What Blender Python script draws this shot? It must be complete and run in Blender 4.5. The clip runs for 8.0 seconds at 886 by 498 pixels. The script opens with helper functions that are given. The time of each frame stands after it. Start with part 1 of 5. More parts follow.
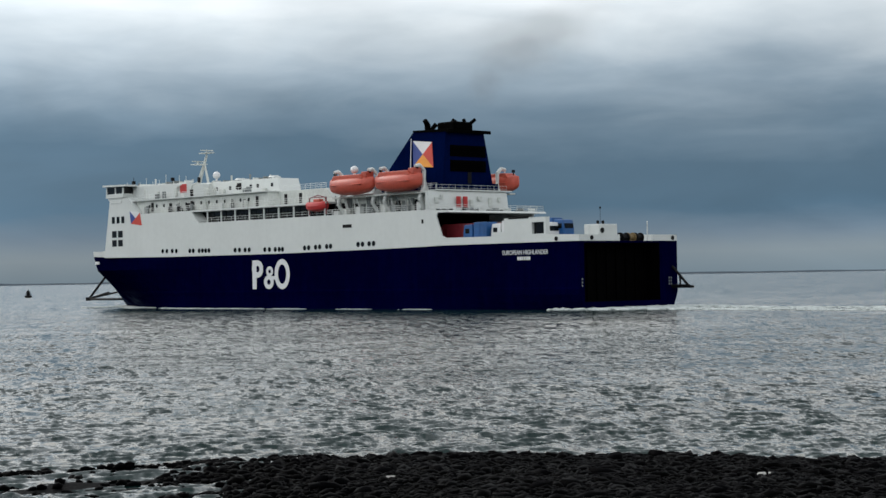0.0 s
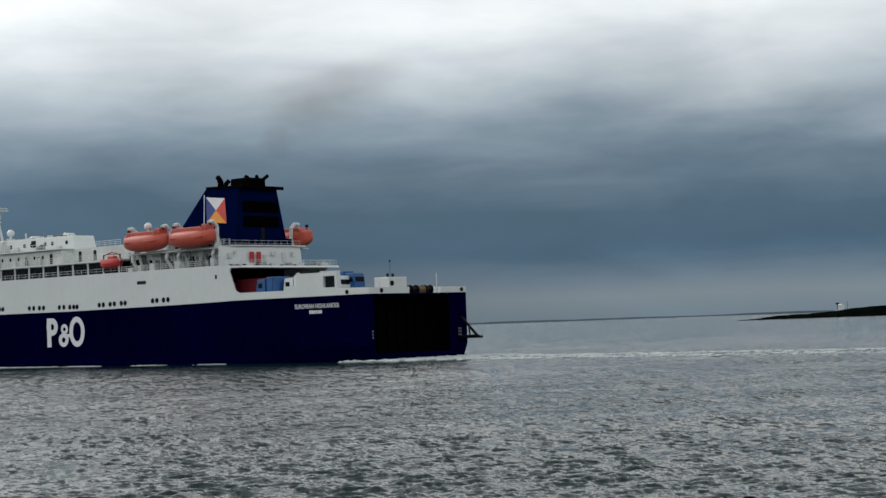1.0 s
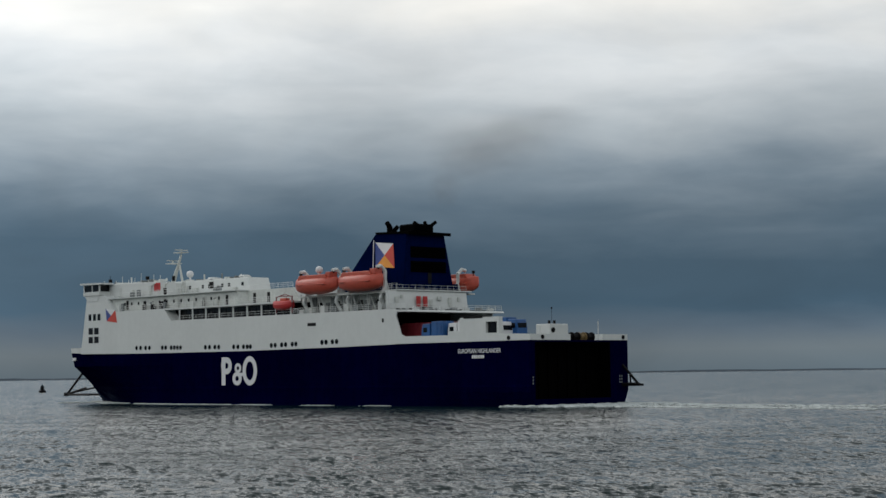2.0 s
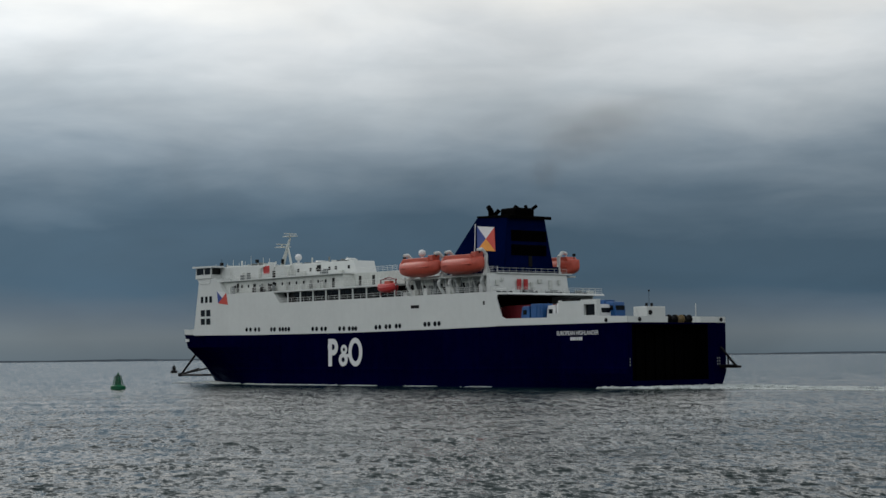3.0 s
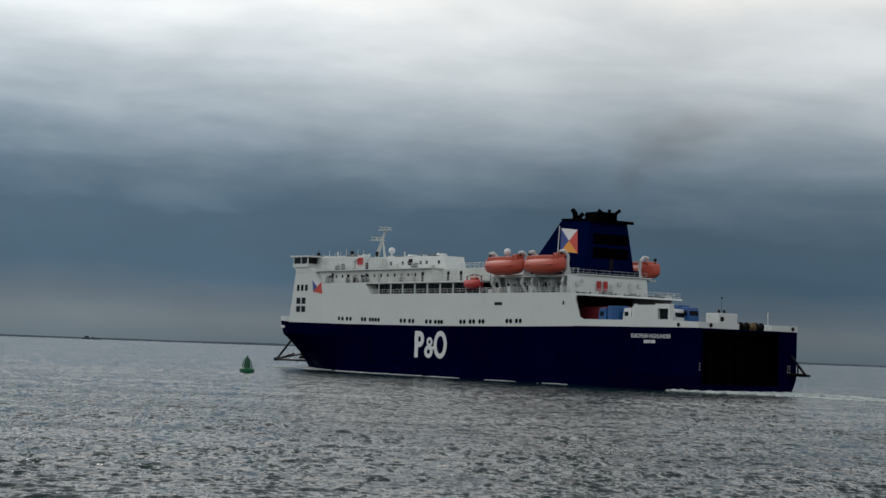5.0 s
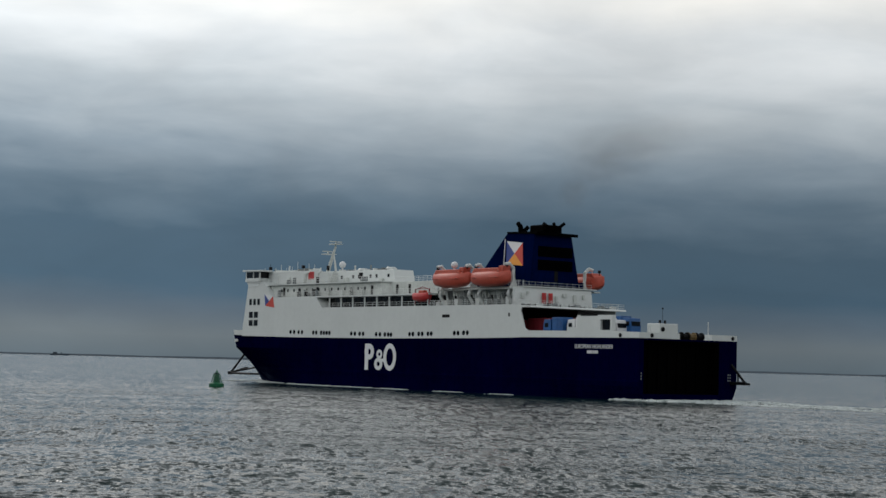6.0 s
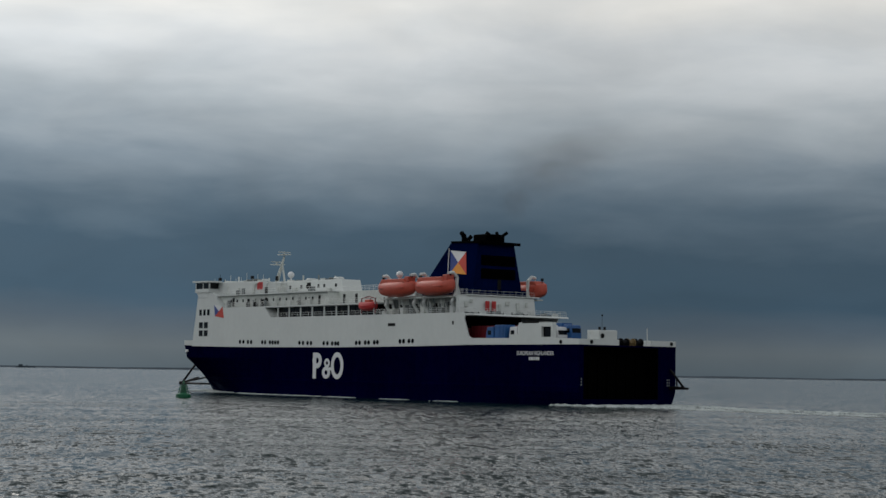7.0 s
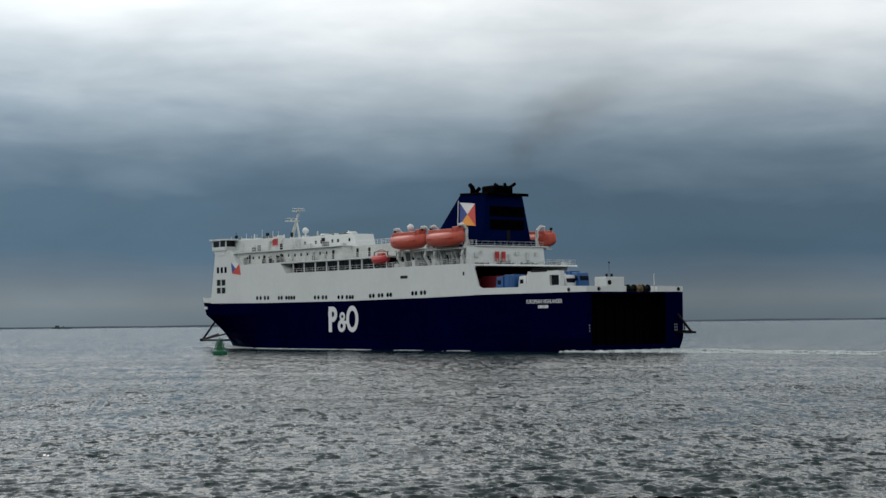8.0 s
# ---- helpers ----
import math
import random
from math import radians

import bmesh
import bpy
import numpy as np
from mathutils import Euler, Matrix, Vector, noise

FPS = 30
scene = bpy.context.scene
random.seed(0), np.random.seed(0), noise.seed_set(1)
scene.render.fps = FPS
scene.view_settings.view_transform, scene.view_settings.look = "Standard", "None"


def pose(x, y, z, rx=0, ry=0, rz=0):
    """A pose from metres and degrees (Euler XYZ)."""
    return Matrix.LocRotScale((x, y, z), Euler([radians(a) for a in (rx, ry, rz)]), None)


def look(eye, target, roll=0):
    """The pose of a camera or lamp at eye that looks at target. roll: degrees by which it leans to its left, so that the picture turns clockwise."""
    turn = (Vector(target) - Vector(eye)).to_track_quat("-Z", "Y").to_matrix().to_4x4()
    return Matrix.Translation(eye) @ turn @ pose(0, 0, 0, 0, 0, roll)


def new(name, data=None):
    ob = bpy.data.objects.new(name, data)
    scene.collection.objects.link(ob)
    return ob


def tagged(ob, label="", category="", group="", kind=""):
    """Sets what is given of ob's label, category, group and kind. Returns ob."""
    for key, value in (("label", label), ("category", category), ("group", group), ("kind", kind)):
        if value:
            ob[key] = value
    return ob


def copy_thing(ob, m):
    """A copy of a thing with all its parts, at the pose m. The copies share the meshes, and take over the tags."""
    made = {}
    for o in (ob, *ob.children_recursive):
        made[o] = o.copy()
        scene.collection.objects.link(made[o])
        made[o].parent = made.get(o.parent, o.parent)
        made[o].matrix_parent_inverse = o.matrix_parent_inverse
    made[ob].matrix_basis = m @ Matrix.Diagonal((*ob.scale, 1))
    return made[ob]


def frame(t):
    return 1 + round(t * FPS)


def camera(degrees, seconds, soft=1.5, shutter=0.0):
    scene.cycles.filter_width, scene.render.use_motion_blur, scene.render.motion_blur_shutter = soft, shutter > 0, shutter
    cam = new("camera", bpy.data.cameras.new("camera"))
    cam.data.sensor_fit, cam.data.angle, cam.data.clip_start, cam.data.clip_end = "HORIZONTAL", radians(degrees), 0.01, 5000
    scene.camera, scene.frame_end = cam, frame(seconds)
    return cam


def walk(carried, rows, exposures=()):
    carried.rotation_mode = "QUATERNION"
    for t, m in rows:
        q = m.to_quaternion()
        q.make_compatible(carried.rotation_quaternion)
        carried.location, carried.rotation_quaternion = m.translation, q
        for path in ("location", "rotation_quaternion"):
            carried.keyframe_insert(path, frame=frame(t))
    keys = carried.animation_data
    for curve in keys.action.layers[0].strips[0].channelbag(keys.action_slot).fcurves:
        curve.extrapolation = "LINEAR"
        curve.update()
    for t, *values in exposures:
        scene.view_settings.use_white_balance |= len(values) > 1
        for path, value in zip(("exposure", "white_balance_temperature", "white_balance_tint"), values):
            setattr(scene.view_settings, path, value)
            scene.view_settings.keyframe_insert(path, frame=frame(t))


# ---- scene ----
cam = camera(27.79, 8.0, soft=1.5)
EYE = (0.0, 0.0, 5.65)


def aim(yaw, pitch, roll):
    """The camera's pose on the beach: degrees to the left of north, above level, and of lean."""
    y, p = radians(yaw), radians(pitch)
    way = Vector((-math.sin(y) * math.cos(p), math.cos(y) * math.cos(p), math.sin(p)))
    return look(EYE, Vector(EYE) + way * 100, roll)


PATH = [
    (0, -12.027, 0.860, -0.988),
    (0.1, -13.183, 0.443, -1.137),
    (0.2, -12.971, 0.704, -1.590),
    (0.3, -14.750, 0.350, -1.850),
    (0.4, -16.806, -0.118, -1.770),
    (0.5, -16.398, 0.882, -2.195),
    (0.6, -17.134, 0.421, -1.688),
    (0.7, -16.351, 0.650, -1.990),
    (0.8, -19.353, 0.491, -2.909),
    (0.9, -18.454, 1.672, -2.391),
    (1, -17.759, 2.376, -2.026),
    (1.1, -17.334, 2.923, -1.912),
    (1.2, -16.977, 2.739, -1.799),
    (1.3, -15.914, 3.230, -2.352),
    (1.4, -16.364, 3.532, -2.156),
    (1.5, -16.134, 3.757, -1.960),
    (1.6, -15.984, 3.649, -1.663),
    (1.7, -14.951, 3.869, -1.367),
    (1.8, -13.879, 4.040, -1.117),
    (1.9, -13.400, 3.795, -1.065),
    (2, -11.601, 3.954, -0.738),
    (2.1, -11.096, 3.687, -0.950),
    (2.2, -10.164, 3.492, -1.109),
    (3.3, -6.212, 3.507, 0.082),
    (3.4, -5.389, 3.815, 0.472),
    (3.5, -4.659, 3.551, 0.862),
    (3.6, -4.956, 3.383, 0.699),
    (3.7, -4.890, 3.352, 0.536),
    (3.8, -4.424, 3.613, 1.172),
    (3.9, -4.117, 3.972, 1.225),
    (4, -3.984, 4.079, 1.278),
    (4.1, -3.743, 3.662, 1.727),
    (4.2, -3.942, 3.345, 2.175),
    (4.3, -3.680, 3.242, 2.057),
    (4.5, -4.116, 3.087, 2.003),
    (4.6, -3.779, 3.025, 2.018),
    (4.7, -3.315, 3.223, 2.033),
    (5.8, -3.889, 2.989, 1.775),
    (5.9, -4.795, 2.997, 1.959),
    (6, -4.305, 3.630, 1.499),
    (6.1, -4.959, 3.427, 1.414),
    (6.3, -4.504, 3.758, 1.243),
    (6.4, -5.313, 3.008, 1.114),
    (6.5, -4.156, 4.131, 1.290),
    (6.7, -4.876, 4.353, 1.196),
    (6.9, -4.966, 4.297, 1.005),
    (7, -5.377, 3.913, 0.910),
    (7.1, -4.859, 4.425, 0.737),
    (7.2, -4.984, 4.327, 0.564),
    (7.3, -4.603, 3.781, 0.410),
    (7.5, -4.563, 3.333, 0.372),
    (7.7, -4.493, 2.694, 0.279),
    (7.8, -4.493, 2.524, -0.030),
    (8, -4.366, 2.332, -0.648),
]
EXPOSURES = [(0.0, 0.3), (0.3, 0.55), (0.5, 0.4), (0.8, 0.35), (1.0, 0.0), (1.2, -0.25), (1.5, -0.4), (2.0, -0.35), (3.5, -0.5), (4.0, -0.7), (4.5, -0.4), (6.0, -0.35), (6.5, -0.35), (7.0, -0.65), (7.5, -0.45), (8.0, -0.1)]
walk(cam, [(t, aim(a, b, c)) for t, a, b, c in PATH], EXPOSURES)

# ---------------------------------------------------------------- light
SUN_AZ, SUN_EL = radians(-42), radians(34)   # left of north, veiled by cloud


def make_world():
    w = bpy.data.worlds.new("overcast_sky")
    scene.world = w
    w.use_nodes = True
    nt = w.node_tree
    nt.nodes.clear()
    N, L = nt.nodes.new, nt.links.new
    out = N("ShaderNodeOutputWorld")
    bg = N("ShaderNodeBackground")
    bg.inputs["Strength"].default_value = 1.25
    sky = N("ShaderNodeTexSky")
    sky.sky_type = "NISHITA"
    sky.sun_disc = False
    sky.sun_elevation = SUN_EL
    sky.sun_rotation = SUN_AZ
    co = N("ShaderNodeTexCoord")
    sep = N("ShaderNodeSeparateXYZ")
    L(co.outputs["Generated"], sep.inputs[0])

    def noise_of(scale, stretch, detail, rough, dist=0.0):
        mp = N("ShaderNodeMapping")
        mp.inputs["Scale"].default_value = (1, 1, stretch)
        L(co.outputs["Generated"], mp.inputs[0])
        n = N("ShaderNodeTexNoise")
        n.inputs["Scale"].default_value = scale
        n.inputs["Detail"].default_value = detail
        n.inputs["Roughness"].default_value = rough
        n.inputs["Distortion"].default_value = dist
        L(mp.outputs[0], n.inputs["Vector"])
        return n.outputs["Fac"]

    def math_of(op, a, b):
        m = N("ShaderNodeMath")
        m.operation = op
        for i, v in enumerate((a, b)):
            if isinstance(v, (int, float)):
                m.inputs[i].default_value = v
            else:
                L(v, m.inputs[i])
        return m.outputs[0]

    big = noise_of(4.5, 3.4, 4, 0.5, 0.4)
    fine = noise_of(11.0, 4.2, 5, 0.52, 0.3)
    # height in the sky, pushed up and down by the cloud masses
    lift = math_of("MULTIPLY", math_of("SUBTRACT", big, 0.42), 0.065)
    lift2 = math_of("MULTIPLY", math_of("SUBTRACT", fine, 0.5), 0.035)
    # the cloud base sinks towards the east
    east = N("ShaderNodeMapRange")
    east.inputs[1].default_value, east.inputs[2].default_value = 0.12, 0.55
    east.inputs[3].default_value, east.inputs[4].default_value = 0.0, 0.012
    L(sep.outputs[0], east.inputs[0])
    h = math_of("ADD", math_of("ADD", math_of("ADD", sep.outputs[2], lift), lift2), east.outputs[0])
    low = N("ShaderNodeMapRange")
    low.inputs[1].default_value, low.inputs[2].default_value = 0.01, 0.06
    L(sep.outputs[2], low.inputs[0])
    mixh = N("ShaderNodeMix")
    L(low.outputs[0], mixh.inputs[0])
    L(sep.outputs[2], mixh.inputs[2])
    L(h, mixh.inputs[3])
    ramp = N("ShaderNodeValToRGB")
    cr = ramp.color_ramp
    stops = [(0.0, (0.092, 0.125, 0.150)), (0.013, (0.116, 0.145, 0.166)), (0.026, (0.078, 0.112, 0.148)), (0.044, (0.048, 0.094, 0.142)), (0.078, (0.056, 0.100, 0.146)),
             (0.100, (0.105, 0.155, 0.205)), (0.125, (0.23, 0.285, 0.335)), (0.156, (0.44, 0.49, 0.525)), (0.19, (0.70, 0.735, 0.755)), (0.232, (1.05, 1.03, 0.97)),
             (0.30, (0.80, 0.82, 0.84)), (0.45, (0.60, 0.63, 0.66)), (1.0, (0.48, 0.51, 0.54))]
    while len(cr.elements) < len(stops):
        cr.elements.new(0.5)
    for e, (p, c) in zip(cr.elements, stops):
        e.position, e.color = p, (*c, 1)
    L(mixh.outputs[0], ramp.inputs[0])
    # soft light and dark over the cloud deck
    tone = N("ShaderNodeMapRange")
    tone.inputs[1].default_value, tone.inputs[2].default_value = 0.3, 0.7
    tone.inputs[3].default_value, tone.inputs[4].default_value = 0.92, 1.08
    L(noise_of(10.0, 2.4, 5, 0.5, 0.5), tone.inputs[0])
    mul = N("ShaderNodeMix")
    mul.data_type, mul.blend_type = "RGBA", "MULTIPLY"
    mul.inputs[0].default_value = 1.0
    L(ramp.outputs[0], mul.inputs[6])
    L(tone.outputs[0], mul.inputs[7])
    # a paler gap under the cloud, low in the east
    gap = N("ShaderNodeMapRange")
    gap.interpolation_type = "SMOOTHSTEP"
    gap.inputs[1].default_value, gap.inputs[2].default_value = 0.2, 0.45
    L(sep.outputs[0], gap.inputs[0])
    under = N("ShaderNodeMapRange")
    under.interpolation_type = "SMOOTHSTEP"
    under.inputs[1].default_value, under.inputs[2].default_value = 0.018, 0.045
    under.inputs[3].default_value, under.inputs[4].default_value = 0.42, 0.0
    L(math_of("ADD", sep.outputs[2], math_of("MULTIPLY", lift2, 0.9)), under.inputs[0])
    pale = math_of("ADD", math_of("MULTIPLY", gap.outputs[0], under.outputs[0]), 1.0)
    # thinner cloud towards the west, where the veiled sun stands
    west = N("ShaderNodeMapRange")
    west.interpolation_type = "SMOOTHSTEP"
    west.inputs[1].default_value, west.inputs[2].default_value = -0.22, 0.26
    west.inputs[3].default_value, west.inputs[4].default_value = 1.28, 0.95
    L(sep.outputs[0], west.inputs[0])
    thin = N("ShaderNodeMix")
    thin.data_type, thin.blend_type = "RGBA", "MULTIPLY"
    thin.inputs[0].default_value = 1.0
    L(mul.outputs[2], thin.inputs[6])
    L(math_of("MULTIPLY", west.outputs[0], pale), thin.inputs[7])
    add = N("ShaderNodeMix")
    add.data_type, add.blend_type = "RGBA", "ADD"
    add.inputs[0].default_value = 0.002
    L(thin.outputs[2], add.inputs[6])
    L(sky.outputs[0], add.inputs[7])
    L(add.outputs[2], bg.inputs["Color"])
    L(bg.outputs[0], out.inputs["Surface"])


make_world()
sun = new("sun", bpy.data.lights.new("sun", "SUN"))
sun.data.energy = 1.0
sun.data.angle = radians(18)
sun.data.color = (1.0, 0.96, 0.9)
to_sun = Vector((math.sin(SUN_AZ) * math.cos(SUN_EL), math.cos(SUN_AZ) * math.cos(SUN_EL), math.sin(SUN_EL)))
sun.matrix_world = look(to_sun * 300, (0, 0, 0))


# ---------------------------------------------------------------- materials
def mat(name, rgb, rough=0.5, metal=0.0, var=0.12, scale=1.5, bump=0.0, bscale=20.0, streak=0.0, ior=1.45, rand=0.0, spec=0.5):
    """Paint, metal or stone: a base colour with blotches at two scales, optional rain streaks and relief."""
    m = bpy.data.materials.new(name)
    m.use_nodes = True
    nt = m.node_tree
    N, L = nt.nodes.new, nt.links.new
    b = nt.nodes["Principled BSDF"]
    b.inputs["Roughness"].default_value = rough
    b.inputs["Metallic"].default_value = metal
    b.inputs["IOR"].default_value = ior
    b.inputs["Specular IOR Level"].default_value = spec
    co = N("ShaderNodeTexCoord")
    facs = []
    for s, st in ((scale * 0.25, (1, 1, 1)), (scale * 2.5, (1, 1, 1))) + (((1.6, (1, 1, 0.06)),) if streak else ()):
        mp = N("ShaderNodeMapping")
        mp.inputs["Scale"].default_value = st
        L(co.outputs["Object"], mp.inputs[0])
        n = N("ShaderNodeTexNoise")
        n.inputs["Scale"].default_value = s
        n.inputs["Detail"].default_value = 5
        L(mp.outputs[0], n.inputs["Vector"])
        facs.append(n.outputs["Fac"])
    col = None
    for i, fac in enumerate(facs):
        k = streak if i == 2 else var * (1.0 if i == 0 else 0.7)
        r = N("ShaderNodeMapRange")
        r.inputs[1].default_value, r.inputs[2].default_value = 0.35, 0.65
        r.inputs[3].default_value, r.inputs[4].default_value = 1 - k, 1 + (k * 0.5 if i < 2 else 0)
        L(fac, r.inputs[0])
        mx = N("ShaderNodeMix")
        mx.data_type, mx.blend_type = "RGBA", "MULTIPLY"
        mx.inputs[0].default_value = 1
        if col is None:
            mx.inputs[6].default_value = (*rgb, 1)
        else:
            L(col, mx.inputs[6])
        L(r.outputs[0], mx.inputs[7])
        col = mx.outputs[2]
    if rand:
        info = N("ShaderNodeObjectInfo")
        geo = N("ShaderNodeNewGeometry")
        ad = N("ShaderNodeMath")
        ad.operation = "ADD"
        L(info.outputs["Random"], ad.inputs[0])
        L(geo.outputs["Random Per Island"], ad.inputs[1])
        fr = N("ShaderNodeMath")
        fr.operation = "FRACT"
        L(ad.outputs[0], fr.inputs[0])
        r = N("ShaderNodeMapRange")
        r.inputs[3].default_value, r.inputs[4].default_value = 1 - rand, 1 + rand * 1.6
        L(fr.outputs[0], r.inputs[0])
        mx = N("ShaderNodeMix")
        mx.data_type, mx.blend_type = "RGBA", "MULTIPLY"
        mx.inputs[0].default_value = 1
        L(col, mx.inputs[6])
        L(r.outputs[0], mx.inputs[7])
        col = mx.outputs[2]
    L(col, b.inputs["Base Color"])
    if bump:
        n = N("ShaderNodeTexNoise")
        n.inputs["Scale"].default_value = bscale
        n.inputs["Detail"].default_value = 4
        L(co.outputs["Object"], n.inputs["Vector"])
        bp = N("ShaderNodeBump")
        bp.inputs["Strength"].default_value = bump
        bp.inputs["Distance"].default_value = 0.05
        L(n.outputs["Fac"], bp.inputs["Height"])
        L(bp.outputs[0], b.inputs["Normal"])
    return m


def water_mat():
    m = bpy.data.materials.new("sea_water")
    m.use_nodes = True
    nt = m.node_tree
    N, L = nt.nodes.new, nt.links.new
    b = nt.nodes["Principled BSDF"]
    b.inputs["Base Color"].default_value = (0.018, 0.034, 0.036, 1)
    b.inputs["Roughness"].default_value = 0.12
    b.inputs["IOR"].default_value = 1.333
    co = N("ShaderNodeTexCoord")
    geo = N("ShaderNodeNewGeometry")
    # normals are tilted towards the shore so reflections take higher, brighter sky
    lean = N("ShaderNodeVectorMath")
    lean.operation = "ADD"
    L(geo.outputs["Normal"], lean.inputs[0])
    # the tilt is cut with distance, to darken the far reflection
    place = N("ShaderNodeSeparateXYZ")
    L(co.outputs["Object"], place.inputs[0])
    sky_tilt = N("ShaderNodeMapRange")
    sky_tilt.interpolation_type = "SMOOTHSTEP"
    sky_tilt.inputs[1].default_value, sky_tilt.inputs[2].default_value = 90, 280
    sky_tilt.inputs[3].default_value, sky_tilt.inputs[4].default_value = 0.066, 0.031
    L(place.outputs[1], sky_tilt.inputs[0])
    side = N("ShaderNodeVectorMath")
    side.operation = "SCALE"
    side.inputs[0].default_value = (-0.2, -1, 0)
    # and cut again to the east, to darken the reflection there
    east_ease = N("ShaderNodeMapRange")
    east_ease.interpolation_type = "SMOOTHSTEP"
    east_ease.inputs[1].default_value, east_ease.inputs[2].default_value = 40, 130
    east_ease.inputs[3].default_value, east_ease.inputs[4].default_value = 1.0, 0.5
    L(place.outputs[0], east_ease.inputs[0])
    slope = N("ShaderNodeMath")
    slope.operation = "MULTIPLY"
    L(sky_tilt.outputs[0], slope.inputs[0])
    L(east_ease.outputs[0], slope.inputs[1])
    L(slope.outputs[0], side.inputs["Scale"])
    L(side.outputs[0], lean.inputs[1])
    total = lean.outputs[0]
    # gusts ruffle the sea in patches
    gm = N("ShaderNodeMapping")
    gm.inputs["Scale"].default_value = (0.5, 1.6, 1)
    L(co.outputs["Object"], gm.inputs[0])
    gn = N("ShaderNodeTexNoise")
    gn.inputs["Scale"].default_value = 0.05
    gn.inputs["Detail"].default_value = 4
    L(gm.outputs[0], gn.inputs["Vector"])
    gust = N("ShaderNodeMapRange")
    gust.inputs[1].default_value, gust.inputs[2].default_value = 0.35, 0.65
    gust.inputs[3].default_value, gust.inputs[4].default_value = 0.6, 1.45
    L(gn.outputs["Fac"], gust.inputs[0])
    # ripple tilt is eased with distance as well, to darken far reflections
    far_ease = N("ShaderNodeMapRange")
    far_ease.inputs[1].default_value, far_ease.inputs[2].default_value = 120, 400
    far_ease.inputs[3].default_value, far_ease.inputs[4].default_value = 1.08, 0.26
    L(place.outputs[1], far_ease.inputs[0])
    ruffle = N("ShaderNodeMath")
    ruffle.operation = "MULTIPLY"
    L(gust.outputs[0], ruffle.inputs[0])
    L(far_ease.outputs[0], ruffle.inputs[1])
    # ripples tilt the surface at five sizes
    for scale, amount, st in ((0.07, 0.10, (1, 0.6, 1)), (0.25, 0.16, (1, 0.5, 1)), (0.9, 0.46, (1, 0.3, 1)), (2.2, 0.68, (1, 0.36, 1)), (5.0, 0.5, (0.8, 0.8, 1))):
        mp = N("ShaderNodeMapping")
        mp.inputs["Scale"].default_value = st
        mp.inputs["Rotation"].default_value = (0, 0, radians(12))
        L(co.outputs["Object"], mp.inputs[0])
        n = N("ShaderNodeTexNoise")
        n.inputs["Scale"].default_value = scale
        n.inputs["Detail"].default_value = 2
        n.inputs["Distortion"].default_value = 0.4
        L(mp.outputs[0], n.inputs["Vector"])
        sub = N("ShaderNodeVectorMath")
        sub.operation = "SUBTRACT"
        sub.inputs[1].default_value = (0.5, 0.5, 0.5)
        L(n.outputs["Color"], sub.inputs[0])
        mul = N("ShaderNodeVectorMath")
        mul.operation = "MULTIPLY"
        mul.inputs[1].default_value = (amount * 2, amount * 2, 0)
        L(sub.outputs[0], mul.inputs[0])
        add = N("ShaderNodeVectorMath")
        add.operation = "ADD"
        L(total, add.inputs[0])
        sc = N("ShaderNodeVectorMath")
        sc.operation = "SCALE"
        L(mul.outputs[0], sc.inputs[0])
        L(ruffle.outputs[0], sc.inputs["Scale"])
        L(sc.outputs[0], add.inputs[1])
        total = add.outputs[0]
    nrm = N("ShaderNodeVectorMath")
    nrm.operation = "NORMALIZE"
    L(total, nrm.inputs[0])
    L(nrm.outputs[0], b.inputs["Normal"])
    # green silt in drifting patches
    n = N("ShaderNodeTexNoise")
    n.inputs["Scale"].default_value = 0.02
    n.inputs["Detail"].default_value = 4
    L(co.outputs["Object"], n.inputs["Vector"])
    mx = N("ShaderNodeMix")
    mx.data_type = "RGBA"
    mx.inputs[6].default_value = (0.002, 0.008, 0.008, 1)
    mx.inputs[7].default_value = (0.006, 0.024, 0.021, 1)
    L(n.outputs["Fac"], mx.inputs[0])
    L(mx.outputs[2], b.inputs["Base Color"])
    return m


WHITE = mat("white_ship_paint", (0.61, 0.635, 0.615), 0.45, var=0.03, scale=0.4, streak=0.02)
CREAM = mat("weathered_white_paint", (0.56, 0.585, 0.55), 0.5, var=0.16, scale=0.8, streak=0.05)
NAVY = mat("navy_hull_paint", (0.0005, 0.0008, 0.021), 0.6, var=0.2, scale=0.3, streak=0.2, spec=0.0)
FUNNEL = mat("dark_blue_funnel_paint", (0.0008, 0.0048, 0.038), 0.6, var=0.15, scale=0.5, streak=0.12, spec=0.0)
BLACK = mat("soot_and_interior_black", (0.0008, 0.0008, 0.001), 0.8, var=0.3, spec=0.02)
DARK = mat("black_steel_and_shade", (0.004, 0.004, 0.005), 0.6, var=0.3, spec=0.15)
DARKGLASS = mat("dark_window_glass", (0.004, 0.005, 0.007), 0.15, var=0.1, spec=0.3)
ORANGE = mat("orange_fibreglass", (0.50, 0.082, 0.05), 0.45, var=0.14, scale=0.9, streak=0.1)
ORANGE_DARK = mat("faded_orange_canopy", (0.50, 0.085, 0.05), 0.5, var=0.15)
RED = mat("red_paint", (0.45, 0.03, 0.03), 0.45, var=0.1)
DARKRED = mat("dark_red_trailer_sheet", (0.17, 0.012, 0.02), 0.5, var=0.15)
BLUE = mat("blue_trailer_paint", (0.010, 0.085, 0.26), 0.45, var=0.15)
LBLUE = mat("flag_blue_paint", (0.02, 0.05, 0.24), 0.5, var=0.06)
FWHITE = mat("flag_white_paint", (0.68, 0.69, 0.69), 0.5, var=0.04)
FRED = mat("flag_red_paint", (0.55, 0.05, 0.03), 0.5, var=0.06)
FYEL = mat("flag_yellow_paint", (0.75, 0.30, 0.03), 0.5, var=0.06)
